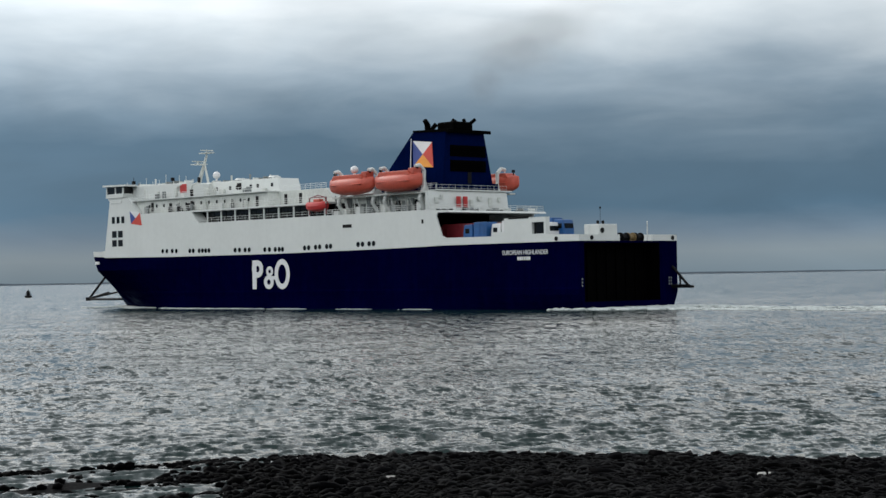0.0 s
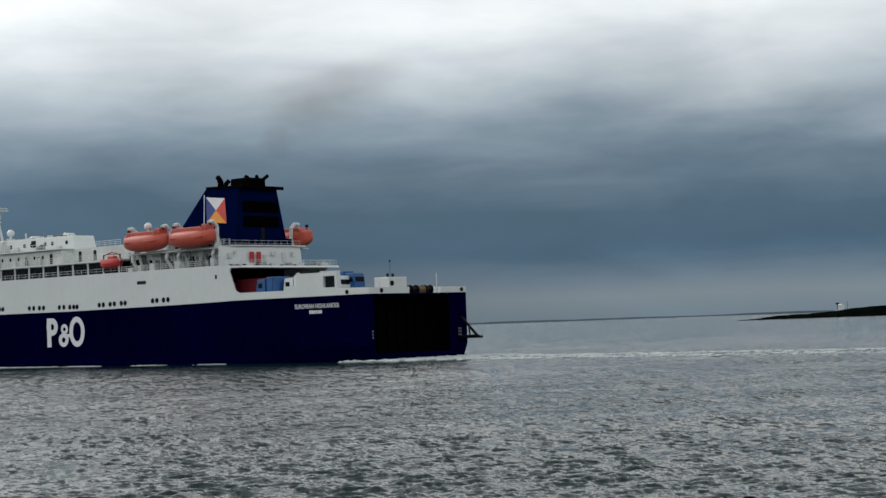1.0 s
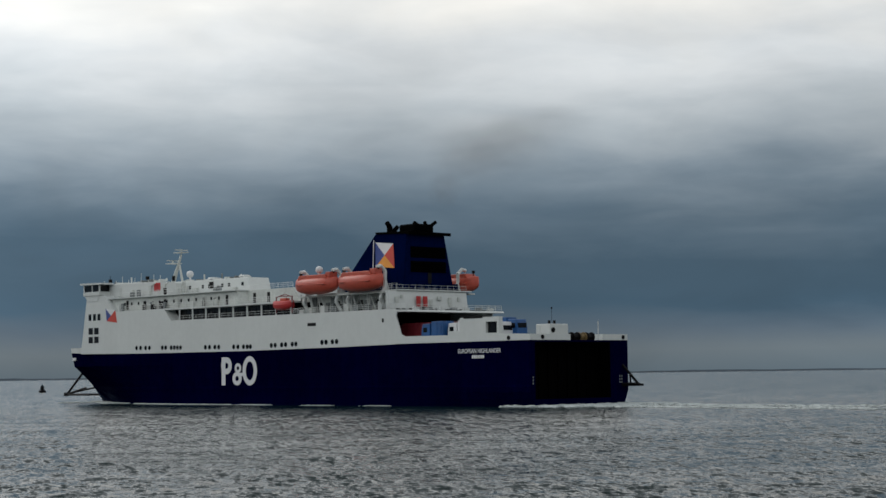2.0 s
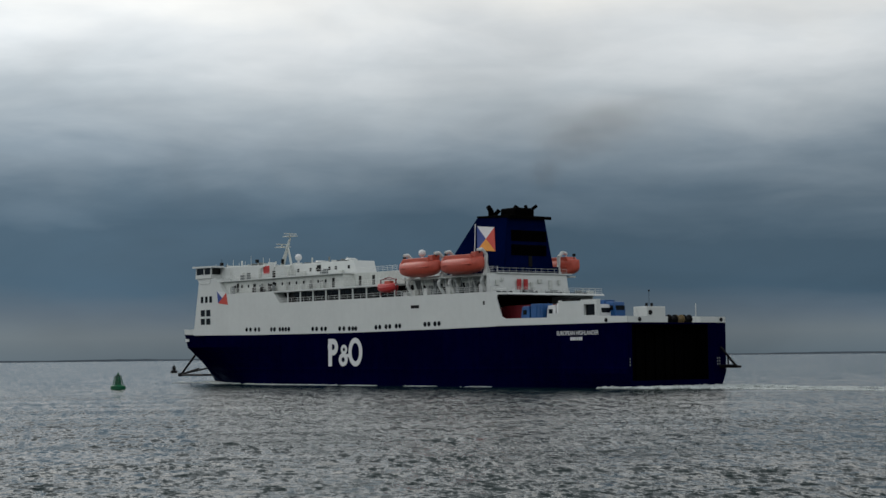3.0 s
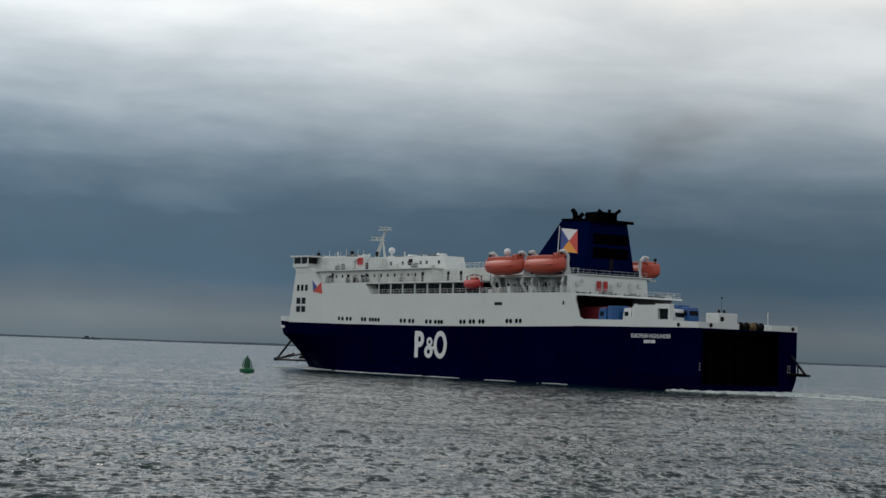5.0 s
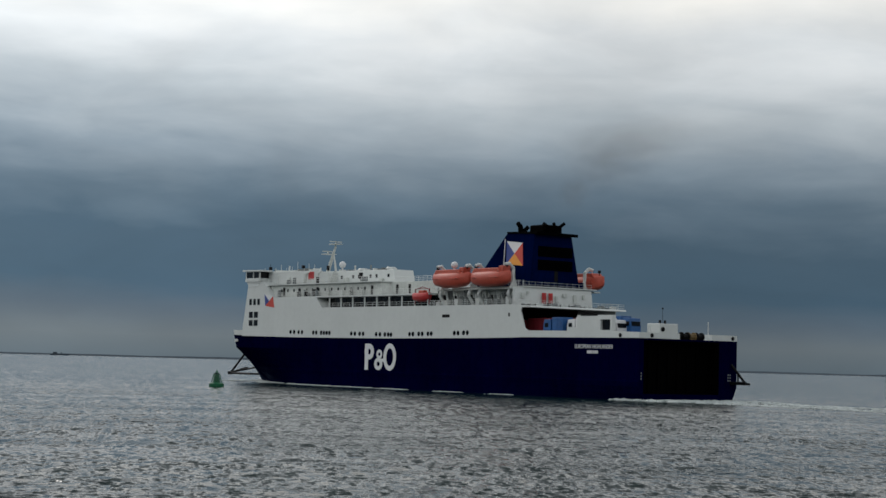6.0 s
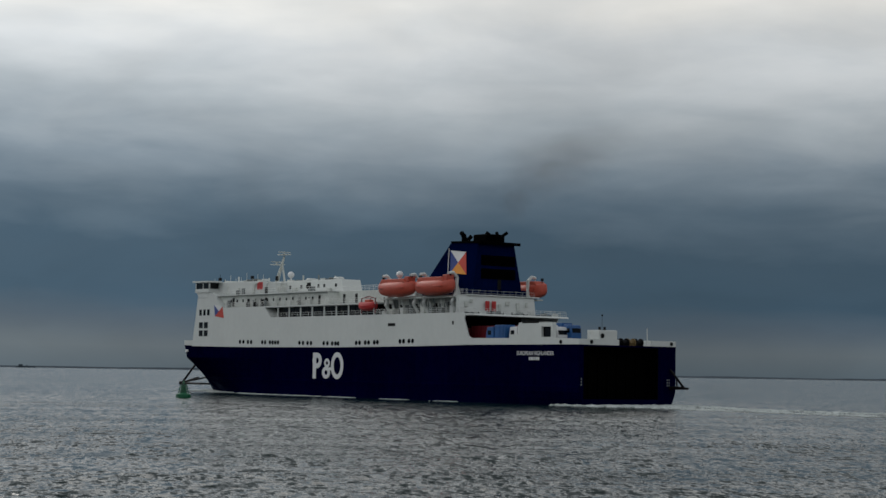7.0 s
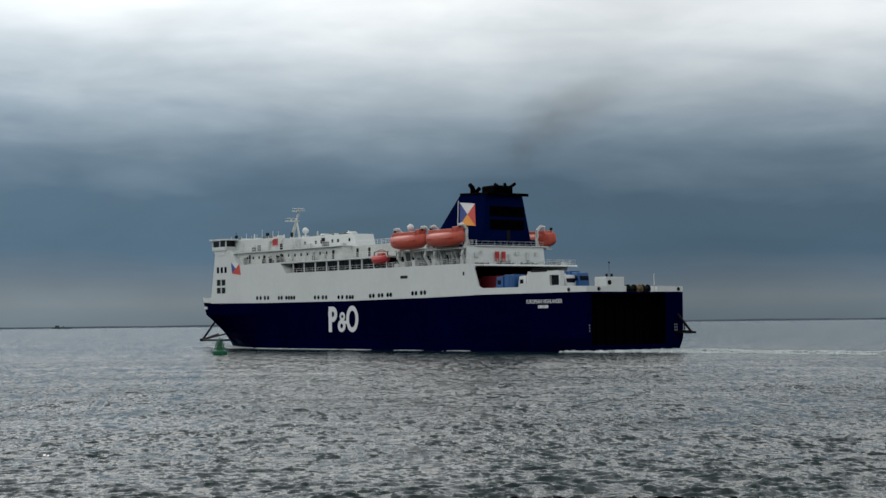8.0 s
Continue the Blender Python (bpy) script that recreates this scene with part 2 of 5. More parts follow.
YELLOW = mat("yellow_machinery_paint", (0.17, 0.115, 0.045), 0.6, var=0.2)
GREY = mat("grey_deck_paint", (0.18, 0.2, 0.2), 0.7, var=0.2)
GREEN = mat("green_buoy_paint", (0.004, 0.11, 0.045), 0.4, var=0.2, scale=2)
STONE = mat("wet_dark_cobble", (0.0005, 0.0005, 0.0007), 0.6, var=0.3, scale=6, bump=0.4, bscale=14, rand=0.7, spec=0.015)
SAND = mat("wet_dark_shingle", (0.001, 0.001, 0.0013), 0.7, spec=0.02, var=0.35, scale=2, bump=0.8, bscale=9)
PALE = mat("pale_stone", (0.34, 0.33, 0.31), 0.7, var=0.2, scale=5, bump=0.4, bscale=12)
TURF = mat("headland_turf_and_rock", (0.003, 0.0045, 0.003), 0.9, spec=0.0, var=0.5, scale=0.2, bump=0.6, bscale=0.4)
FARLAND = mat("hazy_distant_shore", (0.055, 0.075, 0.095), 0.9, var=0.15, scale=0.02)
FOAM = mat("white_sea_foam", (0.46, 0.50, 0.49), 0.8, var=0.15, scale=2)
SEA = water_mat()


def scuff_bow(m):
    """Rubbed, salt-greyed paint low on the bow."""
    nt = m.node_tree
    N, L = nt.nodes.new, nt.links.new
    b = nt.nodes["Principled BSDF"]
    paint = b.inputs["Base Color"].links[0].from_socket
    co = N("ShaderNodeTexCoord")
    sep = N("ShaderNodeSeparateXYZ")
    L(co.outputs["Object"], sep.inputs[0])
    fac = None
    for k, a, c in ((0, 122.0, 140.0), (2, 4.6, 1.4)):
        r = N("ShaderNodeMapRange")
        r.interpolation_type = "SMOOTHSTEP"
        r.inputs[1].default_value, r.inputs[2].default_value = min(a, c), max(a, c)
        r.inputs[3].default_value, r.inputs[4].default_value = (0, 1) if c > a else (1, 0)
        L(sep.outputs[k], r.inputs[0])
        if fac is None:
            fac = r.outputs[0]
        else:
            mu = N("ShaderNodeMath")
            mu.operation = "MULTIPLY"
            L(fac, mu.inputs[0])
            L(r.outputs[0], mu.inputs[1])
            fac = mu.outputs[0]
    n = N("ShaderNodeTexNoise")
    n.inputs["Scale"].default_value = 0.5
    n.inputs["Detail"].default_value = 6
    mp = N("ShaderNodeMapping")
    mp.inputs["Scale"].default_value = (0.35, 0.35, 1.6)
    L(co.outputs["Object"], mp.inputs[0])
    L(mp.outputs[0], n.inputs["Vector"])
    r = N("ShaderNodeMapRange")
    r.inputs[1].default_value, r.inputs[2].default_value = 0.38, 0.7
    r.inputs[4].default_value = 0.7
    L(n.outputs["Fac"], r.inputs[0])
    mu = N("ShaderNodeMath")
    mu.operation = "MULTIPLY"
    L(fac, mu.inputs[0])
    L(r.outputs[0], mu.inputs[1])
    mx = N("ShaderNodeMix")
    mx.data_type = "RGBA"
    mx.inputs[7].default_value = (0.035, 0.048, 0.075, 1)
    L(mu.outputs[0], mx.inputs[0])
    L(paint, mx.inputs[6])
    L(mx.outputs[2], b.inputs["Base Color"])


scuff_bow(NAVY)


def smoke_mat():
    """Thin smoke: each puff is densest through its middle and thins out to nothing at its rim."""
    m = bpy.data.materials.new("thin_brown_smoke")
    m.use_nodes = True
    nt = m.node_tree
    N, L = nt.nodes.new, nt.links.new
    b = nt.nodes["Principled BSDF"]
    b.inputs["Base Color"].default_value = (0.25, 0.192, 0.135, 1)
    b.inputs["Roughness"].default_value = 1.0
    b.inputs["Specular IOR Level"].default_value = 0.0
    co = N("ShaderNodeTexCoord")
    flat = N("ShaderNodeVectorMath")
    flat.operation = "MULTIPLY"
    flat.inputs[1].default_value = (1, 0, 1)
    L(co.outputs["Object"], flat.inputs[0])
    ln = N("ShaderNodeVectorMath")
    ln.operation = "LENGTH"
    L(flat.outputs[0], ln.inputs[0])
    r = N("ShaderNodeMapRange")
    r.interpolation_type = "SMOOTHERSTEP"
    r.inputs[1].default_value, r.inputs[2].default_value = 0.1, 0.98
    r.inputs[3].default_value, r.inputs[4].default_value = 0.105, 0.0
    L(ln.outputs["Value"], r.inputs[0])
    n = N("ShaderNodeTexNoise")
    n.inputs["Scale"].default_value = 1.6
    n.inputs["Detail"].default_value = 4
    L(co.outputs["Object"], n.inputs["Vector"])
    w = N("ShaderNodeMapRange")
    w.inputs[1].default_value, w.inputs[2].default_value = 0.3, 0.65
    w.inputs[3].default_value, w.inputs[4].default_value = 0.35, 1.0
    L(n.outputs["Fac"], w.inputs[0])
    mu = N("ShaderNodeMath")
    mu.operation = "MULTIPLY"
    L(r.outputs[0], mu.inputs[0])
    L(w.outputs[0], mu.inputs[1])
    L(mu.outputs[0], b.inputs["Alpha"])
    return m


SMOKE = smoke_mat()


# ---------------------------------------------------------------- mesh helpers
def part(name, bm, material, parent=None, label=""):
    me = bpy.data.meshes.new(name)
    bmesh.ops.recalc_face_normals(bm, faces=bm.faces)
    bm.to_mesh(me)
    bm.free()
    me.materials.append(material)
    ob = new(name, me)
    if parent:
        ob.parent = parent
    if label:
        tagged(ob, label)
    return ob


def share(name, source, parent, m):
    """Another piece on the same mesh."""
    ob = new(name, source.data)
    ob.parent = parent
    ob.matrix_basis = m
    return ob


def empty(name, label, category, group=""):
    ob = new(name)
    return tagged(ob, label, category, group)


def box(bm, x0, x1, y0, y1, z0, z1, bevel=0.0):
    vs = [bm.verts.new((x, y, z)) for x in (x0, x1) for y in (y0, y1) for z in (z0, z1)]
    fs = [bm.faces.new([vs[i] for i in q]) for q in ((0, 1, 3, 2), (4, 6, 7, 5), (0, 4, 5, 1), (2, 3, 7, 6), (0, 2, 6, 4), (1, 5, 7, 3))]
    if bevel:
        es = list({e for f in fs for e in f.edges})
        bmesh.ops.bevel(bm, geom=es, offset=bevel, segments=2, affect="EDGES", profile=0.5)
    return bm


def prism(bm, outline, y0, y1, bevel=0.0):
    """An (x, z) outline drawn across the ship from y0 to y1."""
    a = [bm.verts.new((x, y0, z)) for x, z in outline]
    b = [bm.verts.new((x, y1, z)) for x, z in outline]
    fs = [bm.faces.new(a), bm.faces.new(b[::-1])]
    n = len(a)
    for i in range(n):
        fs.append(bm.faces.new((a[i], b[i], b[(i + 1) % n], a[(i + 1) % n])))
    if bevel:
        es = list({e for f in fs for e in f.edges})
        bmesh.ops.bevel(bm, geom=es, offset=bevel, segments=2, affect="EDGES", profile=0.5)
    return bm


def rod(bm, a, b, r, sides=6, r2=None):
    a, b = Vector(a), Vector(b)
    d = b - a
    q = d.to_track_quat("Z", "Y").to_matrix()
    rings = []
    for p, rr in ((a, r), (b, r if r2 is None else r2)):
        rings.append([bm.verts.new(p + q @ Vector((rr * math.cos(t), rr * math.sin(t), 0))) for t in [2 * math.pi * k / sides for k in range(sides)]])
    for k in range(sides):
        bm.faces.new((rings[0][k], rings[0][(k + 1) % sides], rings[1][(k + 1) % sides], rings[1][k]))
    bm.faces.new(rings[0][::-1])
    bm.faces.new(rings[1])
    return bm


def railing(bm, pts, high=1.05, step=1.6, bars=3, r=0.035):
    """Posts and bars along a run of deck edge."""
    for p, q in zip(pts, pts[1:]):
        p, q = Vector(p), Vector(q)
        n = max(1, round((q - p).length / step))
        for i in range(n + 1):
            c = p.lerp(q, i / n)
            rod(bm, c, c + Vector((0, 0, high)), r * 1.2, 4)
        for k in range(1, bars + 1):
            z = Vector((0, 0, high * k / bars))
            rod(bm, p + z, q + z, r, 4)
    return bm


def B():
    return bmesh.new()


# ---------------------------------------------------------------- sea and shore
def wave_height(x, y, r):
    """Short chop from many wave trains, dying out where the sheet is too coarse for them."""
    rng = np.random.RandomState(4)
    z = np.zeros_like(x)
    for i in range(46):
        lam = 0.42 * (3.2 ** rng.rand())
        a = radians(-82 + rng.randn() * 23)
        k = 2 * math.pi / lam
        amp = 0.0085 * lam
        fade = np.clip(1.7 - 0.9 * (0.085 * (r / 50) ** 2) / (0.22 * lam), 0, 1)
        z += amp * fade * np.sin(k * (x * math.cos(a) + y * math.sin(a)) + rng.rand() * 6.283)
    # longer, lower waves that carry on out to the channel
    for i in range(26):
        lam = 1.6 * (4.0 ** rng.rand())
        a = radians(-78 + rng.randn() * 28)
        k = 2 * math.pi / lam
        fade = np.clip(1.7 - 0.9 * (0.085 * (r / 50) ** 2) / (0.3 * lam), 0, 1)
        z += 0.002 * lam * fade * np.sin(k * (x * math.cos(a) + y * math.sin(a)) + rng.rand() * 6.283)
    group = 0.8 + 0.35 * np.sin(x * 0.11 + y * 0.05) * np.sin(y * 0.17 - x * 0.04 + 1.0)
    z = z * group
    return z + 3.0 * z * np.abs(z)        # crests peak, troughs lie flat


def make_sea():
    rs = [36.0]
    while rs[-1] < 4400:
        r = rs[-1]
        rs.append(r + min(max(0.085, 0.085 * (r / 50) ** 2), 0.035 * r))
    rs = np.array(rs)
    az = np.concatenate([np.linspace(-180, -14, 44, endpoint=False), np.linspace(-14, 36, 640, endpoint=False), np.linspace(36, 180, 40, endpoint=False)])
    A, R = np.meshgrid(np.radians(az), rs)          # columns run round the viewer
    x, y = np.sin(A) * R, np.cos(A) * R
    z = wave_height(x, y, R)
    v = np.stack([x, y, z], -1).reshape(-1, 3)
    nr, nc = len(rs), len(az)
    i, j = np.meshgrid(np.arange(nr - 1), np.arange(nc), indexing="ij")
    j2 = (j + 1) % nc
    f = np.stack([i * nc + j, (i + 1) * nc + j, (i + 1) * nc + j2, i * nc + j2], -1).reshape(-1, 4)[:, ::-1]
    me = bpy.data.meshes.new("water")
    me.from_pydata(v.tolist(), [], f.tolist())
    me.polygons.foreach_set("use_smooth", [True] * len(me.polygons))
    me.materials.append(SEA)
    return tagged(new("water", me), "choppy grey-green sea reaching the horizon", "sea", kind="structure")


def shore_line(x):
    """How far out the beach's edge lies at x."""
    base = float(np.interp(x, (-120, -30, 0, 3, 8, 12, 16, 20, 24, 27, 40, 150), (39, 49, 54.3, 55.6, 55.2, 54.6, 52.8, 50.4, 48.0, 45.4, 37, 9)))
    return base + 0.25 * math.sin(x * 1.1 + 0.6) + 0.2 * math.sin(x * 2.7)


def beach_z(x, y):
    d = shore_line(x) - y
    z = 0.045 * d if d > 0 else 0.05 * d
    z += 0.05 * noise.noise(Vector((x * 0.5, y * 0.5, 3.0))) + 0.03 * noise.noise(Vector((x * 1.6, y * 1.6, 8.0)))
    # the low flat at the western end, where pools lie between the stones
    low = min(1.0, max(0.0, (8.5 - x) / 5.0)) * min(1.0, max(0.0, (d + 2) / 3)) * min(1.0, max(0.0, (22 - d) / 6))
    return z - low * (0.05 * d + 0.02 * math.sin(x * 2.1 + y * 1.3)) if d > 0 else z


def make_beach():
    xs = [-120, -80, -50, -30, -20] + [-14 + 0.5 * i for i in range(110)] + [48, 60, 80, 110, 150]
    ys = [-80, -50, -30, -15, 0, 10, 18, 24, 30] + [34 + 0.5 * i for i in range(58)] + [64, 70, 80]
    v, f = [], []
    for y in ys:
        for x in xs:
            v.append((x, y, max(-1.5, beach_z(x, y)) if y > 8 else beach_z(x, max(y, 4))))
    n = len(xs)
    for j in range(len(ys) - 1):
        for i in range(n - 1):
            a = j * n + i
            f.append((a, a + 1, a + n + 1, a + n))
    me = bpy.data.meshes.new("ground")
    me.from_pydata(v, [], f)
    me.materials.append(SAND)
    return tagged(new("ground", me), "dark wet shingle beach sloping into the sea", "beach", kind="structure")


def stone_mesh(seed):
    rng = random.Random(seed)
    bm = B()
    bmesh.ops.create_icosphere(bm, subdivisions=1, radius=1)
    for p in bm.verts:
        p.co *= 0.8 + 0.4 * rng.random()
        p.co.z *= 0.6
        p.co.y *= 0.8
    vs = [tuple(p.co) for p in bm.verts]
    fs = [tuple(q.index for q in g.verts) for g in bm.faces]
    bm.free()
    return vs, fs


def make_stones(ground):
    rng = random.Random(11)
    shapes = [stone_mesh(i) for i in range(8)]
    singles = []
    for vs, fs in shapes:
        me = bpy.data.meshes.new("stone")
        me.from_pydata(vs, [], fs)
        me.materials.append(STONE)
        me.polygons.foreach_set("use_smooth", [True] * len(me.polygons))
        singles.append(me)
    pale = singles[2].copy()
    pale.materials[0] = PALE
    V, F = [], []
    count = 0
    for _ in range(52000):
        x, y = rng.uniform(-9, 34), rng.uniform(27, 60)
        if not -8 < math.degrees(math.atan2(x, y)) < 37:
            continue
        d = shore_line(x) - y
        wild = noise.noise(Vector((x * 0.6, y * 0.6, 1.0)))
        if d < -0.4 - 0.9 * (wild > 0.1) + (0.5 if x < 6 else 0):
            continue
        if x < 7.5 and d > 0.3:        # the pools keep most stones away
            keep = 0.04 + 0.40 * (wild > 0.15) * (x > 2.2) + 0.6 * max(0.0, (x - 2) / 5.5)
            if rng.random() > keep:
                continue
        s = 0.08 + 0.12 * rng.random() ** 1.8 + (0.12 if rng.random() < 0.05 else 0)
        z = beach_z(x, y) + s * 0.22
        e = Euler((rng.uniform(-0.3, 0.3), rng.uniform(-0.3, 0.3), rng.uniform(0, 6.28)))
        m = Matrix.LocRotScale((x, y, z), e, (s * rng.uniform(1, 1.6), s, s * rng.uniform(0.8, 1.2)))
        near = 40.0 < y < 46.5 and 6 < x < 22
        if near and count < 290 and s > 0.12:
            ob = new("stone", pale if rng.random() < 0.03 else rng.choice(singles))
            ob.parent = ground
            ob.matrix_basis = m
            count += 1
            continue
        vs, fs = rng.choice(shapes)
        o = len(V)
        V += [tuple(m @ Vector(p)) for p in vs]
        F += [tuple(o + i for i in g) for g in fs]
    me = bpy.data.meshes.new("stones")
    me.from_pydata(V, [], F)
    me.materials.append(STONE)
    me.polygons.foreach_set("use_smooth", [True] * len(me.polygons))
    tagged(new("cobbles", me), "wet black cobbles covering the beach", "stones", kind="stuff")


def make_far_land():
    # low headland of rock and turf east of the channel
    v, f = [], []
    nx, ny = 120, 14
    for j in range(ny + 1):
        for i in range(nx + 1):
            u, w = i / nx, j / ny
            x, y = 582 + 420 * u + 30 * w * (1 - u), 1150 + 120 * w * (0.35 + u) - 60 * u
            body = math.sin(math.pi * w) ** 0.6
            tall = 3.2 * min(1, u * 12) + 8.0 * min(1.0, max(0.0, (u - 0.10) / 0.35)) ** 0.8 + 5.0 * max(0, u - 0.4)
            z = body * tall * (0.85 + 0.3 * noise.noise(Vector((x * 0.02, y * 0.03, 0)))) + 0.9 * body * noise.noise(Vector((x * 0.09, y * 0.09, 5)))
            v.append((x, y, z - 0.3))
    n = nx + 1
    for j in range(ny):
        for i in range(nx):
            a = j * n + i
            f.append((a, a + 1, a + n + 1, a + n))
    me = bpy.data.meshes.new("headland")
    me.from_pydata(v, [], f)
    me.materials.append(TURF)
    tagged(new("headland", me), "low dark rocky headland with turf on top", "headland", kind="structure")
    # far coast along the horizon
    v, f = [], []
    rng = random.Random(3)
    n = 160
    for i in range(n + 1):
        a = radians(-30 + 68 * i / n)
        top = 4.2 + 2.0 * noise.noise(Vector((i * 0.15, 0, 0))) + 1.0 * noise.noise(Vector((i * 0.7, 2, 0)))
        for rr, z in ((4150, -1), (4160, top), (4300, top * 0.8), (4320, -1)):
            v.append((-math.sin(a) * rr, math.cos(a) * rr, z))
    for i in range(n):
        for k in range(3):
            a = i * 4 + k
            f.append((a, a + 1, a + 5, a + 4))
    me = bpy.data.meshes.new("far_coast")
    me.from_pydata(v, [], f)
    me.materials.append(FARLAND)
    tagged(new("far_coast", me), "thin dark line of distant coast on the horizon", "coast", kind="structure")


sea = make_sea()
beach = make_beach()
make_far_land()


# ---------------------------------------------------------------- the ferry
# Ship space: x ahead from the transom, y to port, z up from the waterline.
HALF = 11.7
SHIP_AT, SHIP_TURN, SHIP_SPEED, SHIP_RATE = (88.61, 273.10), 120.79, 6.994, 0.163


def ship_pose(t):
    mid = radians(SHIP_TURN + SHIP_RATE * t / 2)
    return pose(SHIP_AT[0] + SHIP_SPEED * t * math.cos(mid), SHIP_AT[1] + SHIP_SPEED * t * math.sin(mid), 0, 0, 0, SHIP_TURN + SHIP_RATE * t)


def hull_top(x):
    return float(np.interp(x, (0, 29, 47, 78, 112, 133, 158.6), (10.75, 10.75, 10.5, 10.3, 10.4, 10.65, 11.25)))


def stem_x(z):
    return float(np.interp(z, (-3, 0.5, 3, 5, 7.2, 11.3), (144.5, 146.2, 149.2, 151.2, 153.0, 155.2)))


def half_breadth(x, z):
    """Half the hull's width; ahead of x = 100 it narrows to the stem, fuller at the deck than at the water."""
    z0 = min(max(z, 0.0), 11.3)
    k = min(1.0, z0 / 8.0) ** 1.3
    if x > 100:
        u = min(1.0, (x - 100) / (stem_x(z) - 100))
        full = float(np.interp(u, (0, 0.35, 0.6, 0.72, 0.82, 0.90, 0.955, 0.985, 1.0), (1, 1, 0.975, 0.90, 0.74, 0.51, 0.29, 0.13, 0.0)))
        fine = float(np.interp(u, (0, 0.2, 0.45, 0.65, 0.82, 0.94, 1.0), (1, 0.95, 0.74, 0.47, 0.21, 0.06, 0.0)))
        return HALF * (fine + (full - fine) * k)
    b = HALF
    if x < 25 and z < 2.4:
        b -= (1 - x / 25) * 0.4 * (2.4 - z) ** 1.2
    return b


ferry = empty("ferry", "large navy and white car ferry under way", "ferry")


def make_hull():
    xs = [0, 4, 8, 14, 20, 26, 32, 40, 48, 56, 64, 72, 80, 88, 96, 104, 110, 114, 118, 122, 126, 130, 133, 136, 139, 142, 144, 146, 148, 150, 152, 154, 155.5, 156.8, 157.8, 158.6]
    levels = [-2.5, -0.5, 0.4, 1.2, 2.4, 3.3, 3.45, 5, 6.5, 8, 9.4, 99]
    bm = B()
    for s in (1, -1):
        rows = []
        for x in xs:
            row = []
            for k, z in enumerate(levels):
                zz = hull_top(x) if k == len(levels) - 1 else z
                xx = x if x <= 100 else 100 + (x - 100) / 58.6 * (stem_x(zz) - 100)
                b = half_breadth(xx, zz)
                lip = 0.06 if z == 3.3 and x < 140 else 0.0       # the rubbing strake
                row.append(bm.verts.new((xx, s * (b + lip), zz)))
            rows.append(row)
        for a, b in zip(rows, rows[1:]):
            for k in range(len(levels) - 1):
                bm.faces.new((a[k], b[k], b[k + 1], a[k + 1]))
    bmesh.ops.remove_doubles(bm, verts=bm.verts, dist=0.005)
    ob = part("hull", bm, NAVY, ferry, "navy blue painted steel hull")
    # weather deck under everything
    bm = B()
    for a, b in zip(xs, xs[1:]):
        za, zb = hull_top(a) - 0.25, hull_top(b) - 0.25
        a, b = (v if v <= 100 else 100 + (v - 100) / 58.6 * (stem_x(11.0) - 100) for v in (a, b))
        ha, hb = half_breadth(a, za), half_breadth(b, zb)
        if ha < 0.05 and hb < 0.05:
            continue
        bm.faces.new([bm.verts.new(p) for p in ((a, -ha, za), (b, -hb, zb), (b, hb, zb), (a, ha, za))])
    part("main_deck", bm, GREY, ferry, "grey painted vehicle deck")
    # white bulwark round the bow
    bm = B()
    bx = [x for x in xs if x >= 130]
    prev = None
    for s in (1, -1):
        prev = None
        for x in bx:
            z0 = hull_top(x)
            z1 = z0 + float(np.interp(x, (130, 136, 142, 152, 158.6), (1.7, 1.5, 1.15, 1.1, 0.8)))
            x = 100 + (x - 100) / 58.6 * (stem_x(z0) - 100)
            y0, y1 = half_breadth(x, z0), half_breadth(x, z0) + 0.15
            cur = [bm.verts.new((x, s * y0, z0)), bm.verts.new((x, s * y1, z1)), bm.verts.new((x, s * max(0, y1 - 0.25), z1)), bm.verts.new((x, s * max(0, y0 - 0.25), z0 - 0.2))]
            if prev:
                for k in range(3):
                    bm.faces.new((prev[k], cur[k], cur[k + 1], prev[k + 1]))
            prev = cur
    part("bow_bulwark", bm, WHITE, ferry, "white bulwark round the bow")
    # transom with the dark stern-door recess
    bm = B()
    zs = [-2.5, -0.5, 0.4, 1.2, 2.4, 3.45, 5, 6.5, 8, 9.9, 10.45, hull_top(0)]
    for za, zb in zip(zs, zs[1:]):
        cuts = [None, -7.3, 10.7, None]
        for k in range(3):
            if k == 1 and 0.9 < za and zb < 10.5:
                continue
            q = []
            for z, order in ((za, (k, k + 1)), (zb, (k + 1, k))):
                h = half_breadth(0, z)
                for o in order:
                    q.append((0, -h if o == 0 else h if o == 3 else cuts[o], z))
            bm.faces.new([bm.verts.new(p) for p in q])
    bmesh.ops.remove_doubles(bm, verts=bm.verts, dist=0.003)
    part("transom", bm, NAVY, ferry)
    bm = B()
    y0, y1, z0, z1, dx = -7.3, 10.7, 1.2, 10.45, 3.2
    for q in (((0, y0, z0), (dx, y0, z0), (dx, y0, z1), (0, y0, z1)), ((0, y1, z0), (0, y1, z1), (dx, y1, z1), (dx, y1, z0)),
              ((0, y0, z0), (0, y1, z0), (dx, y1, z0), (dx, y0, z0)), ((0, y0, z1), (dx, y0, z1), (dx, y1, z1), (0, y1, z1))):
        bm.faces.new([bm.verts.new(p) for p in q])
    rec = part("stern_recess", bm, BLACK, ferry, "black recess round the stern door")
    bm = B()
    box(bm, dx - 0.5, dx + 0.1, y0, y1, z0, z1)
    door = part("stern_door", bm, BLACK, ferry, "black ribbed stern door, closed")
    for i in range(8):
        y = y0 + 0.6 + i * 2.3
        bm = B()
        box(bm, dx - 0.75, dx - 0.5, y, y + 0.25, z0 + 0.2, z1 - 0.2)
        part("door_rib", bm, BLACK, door)
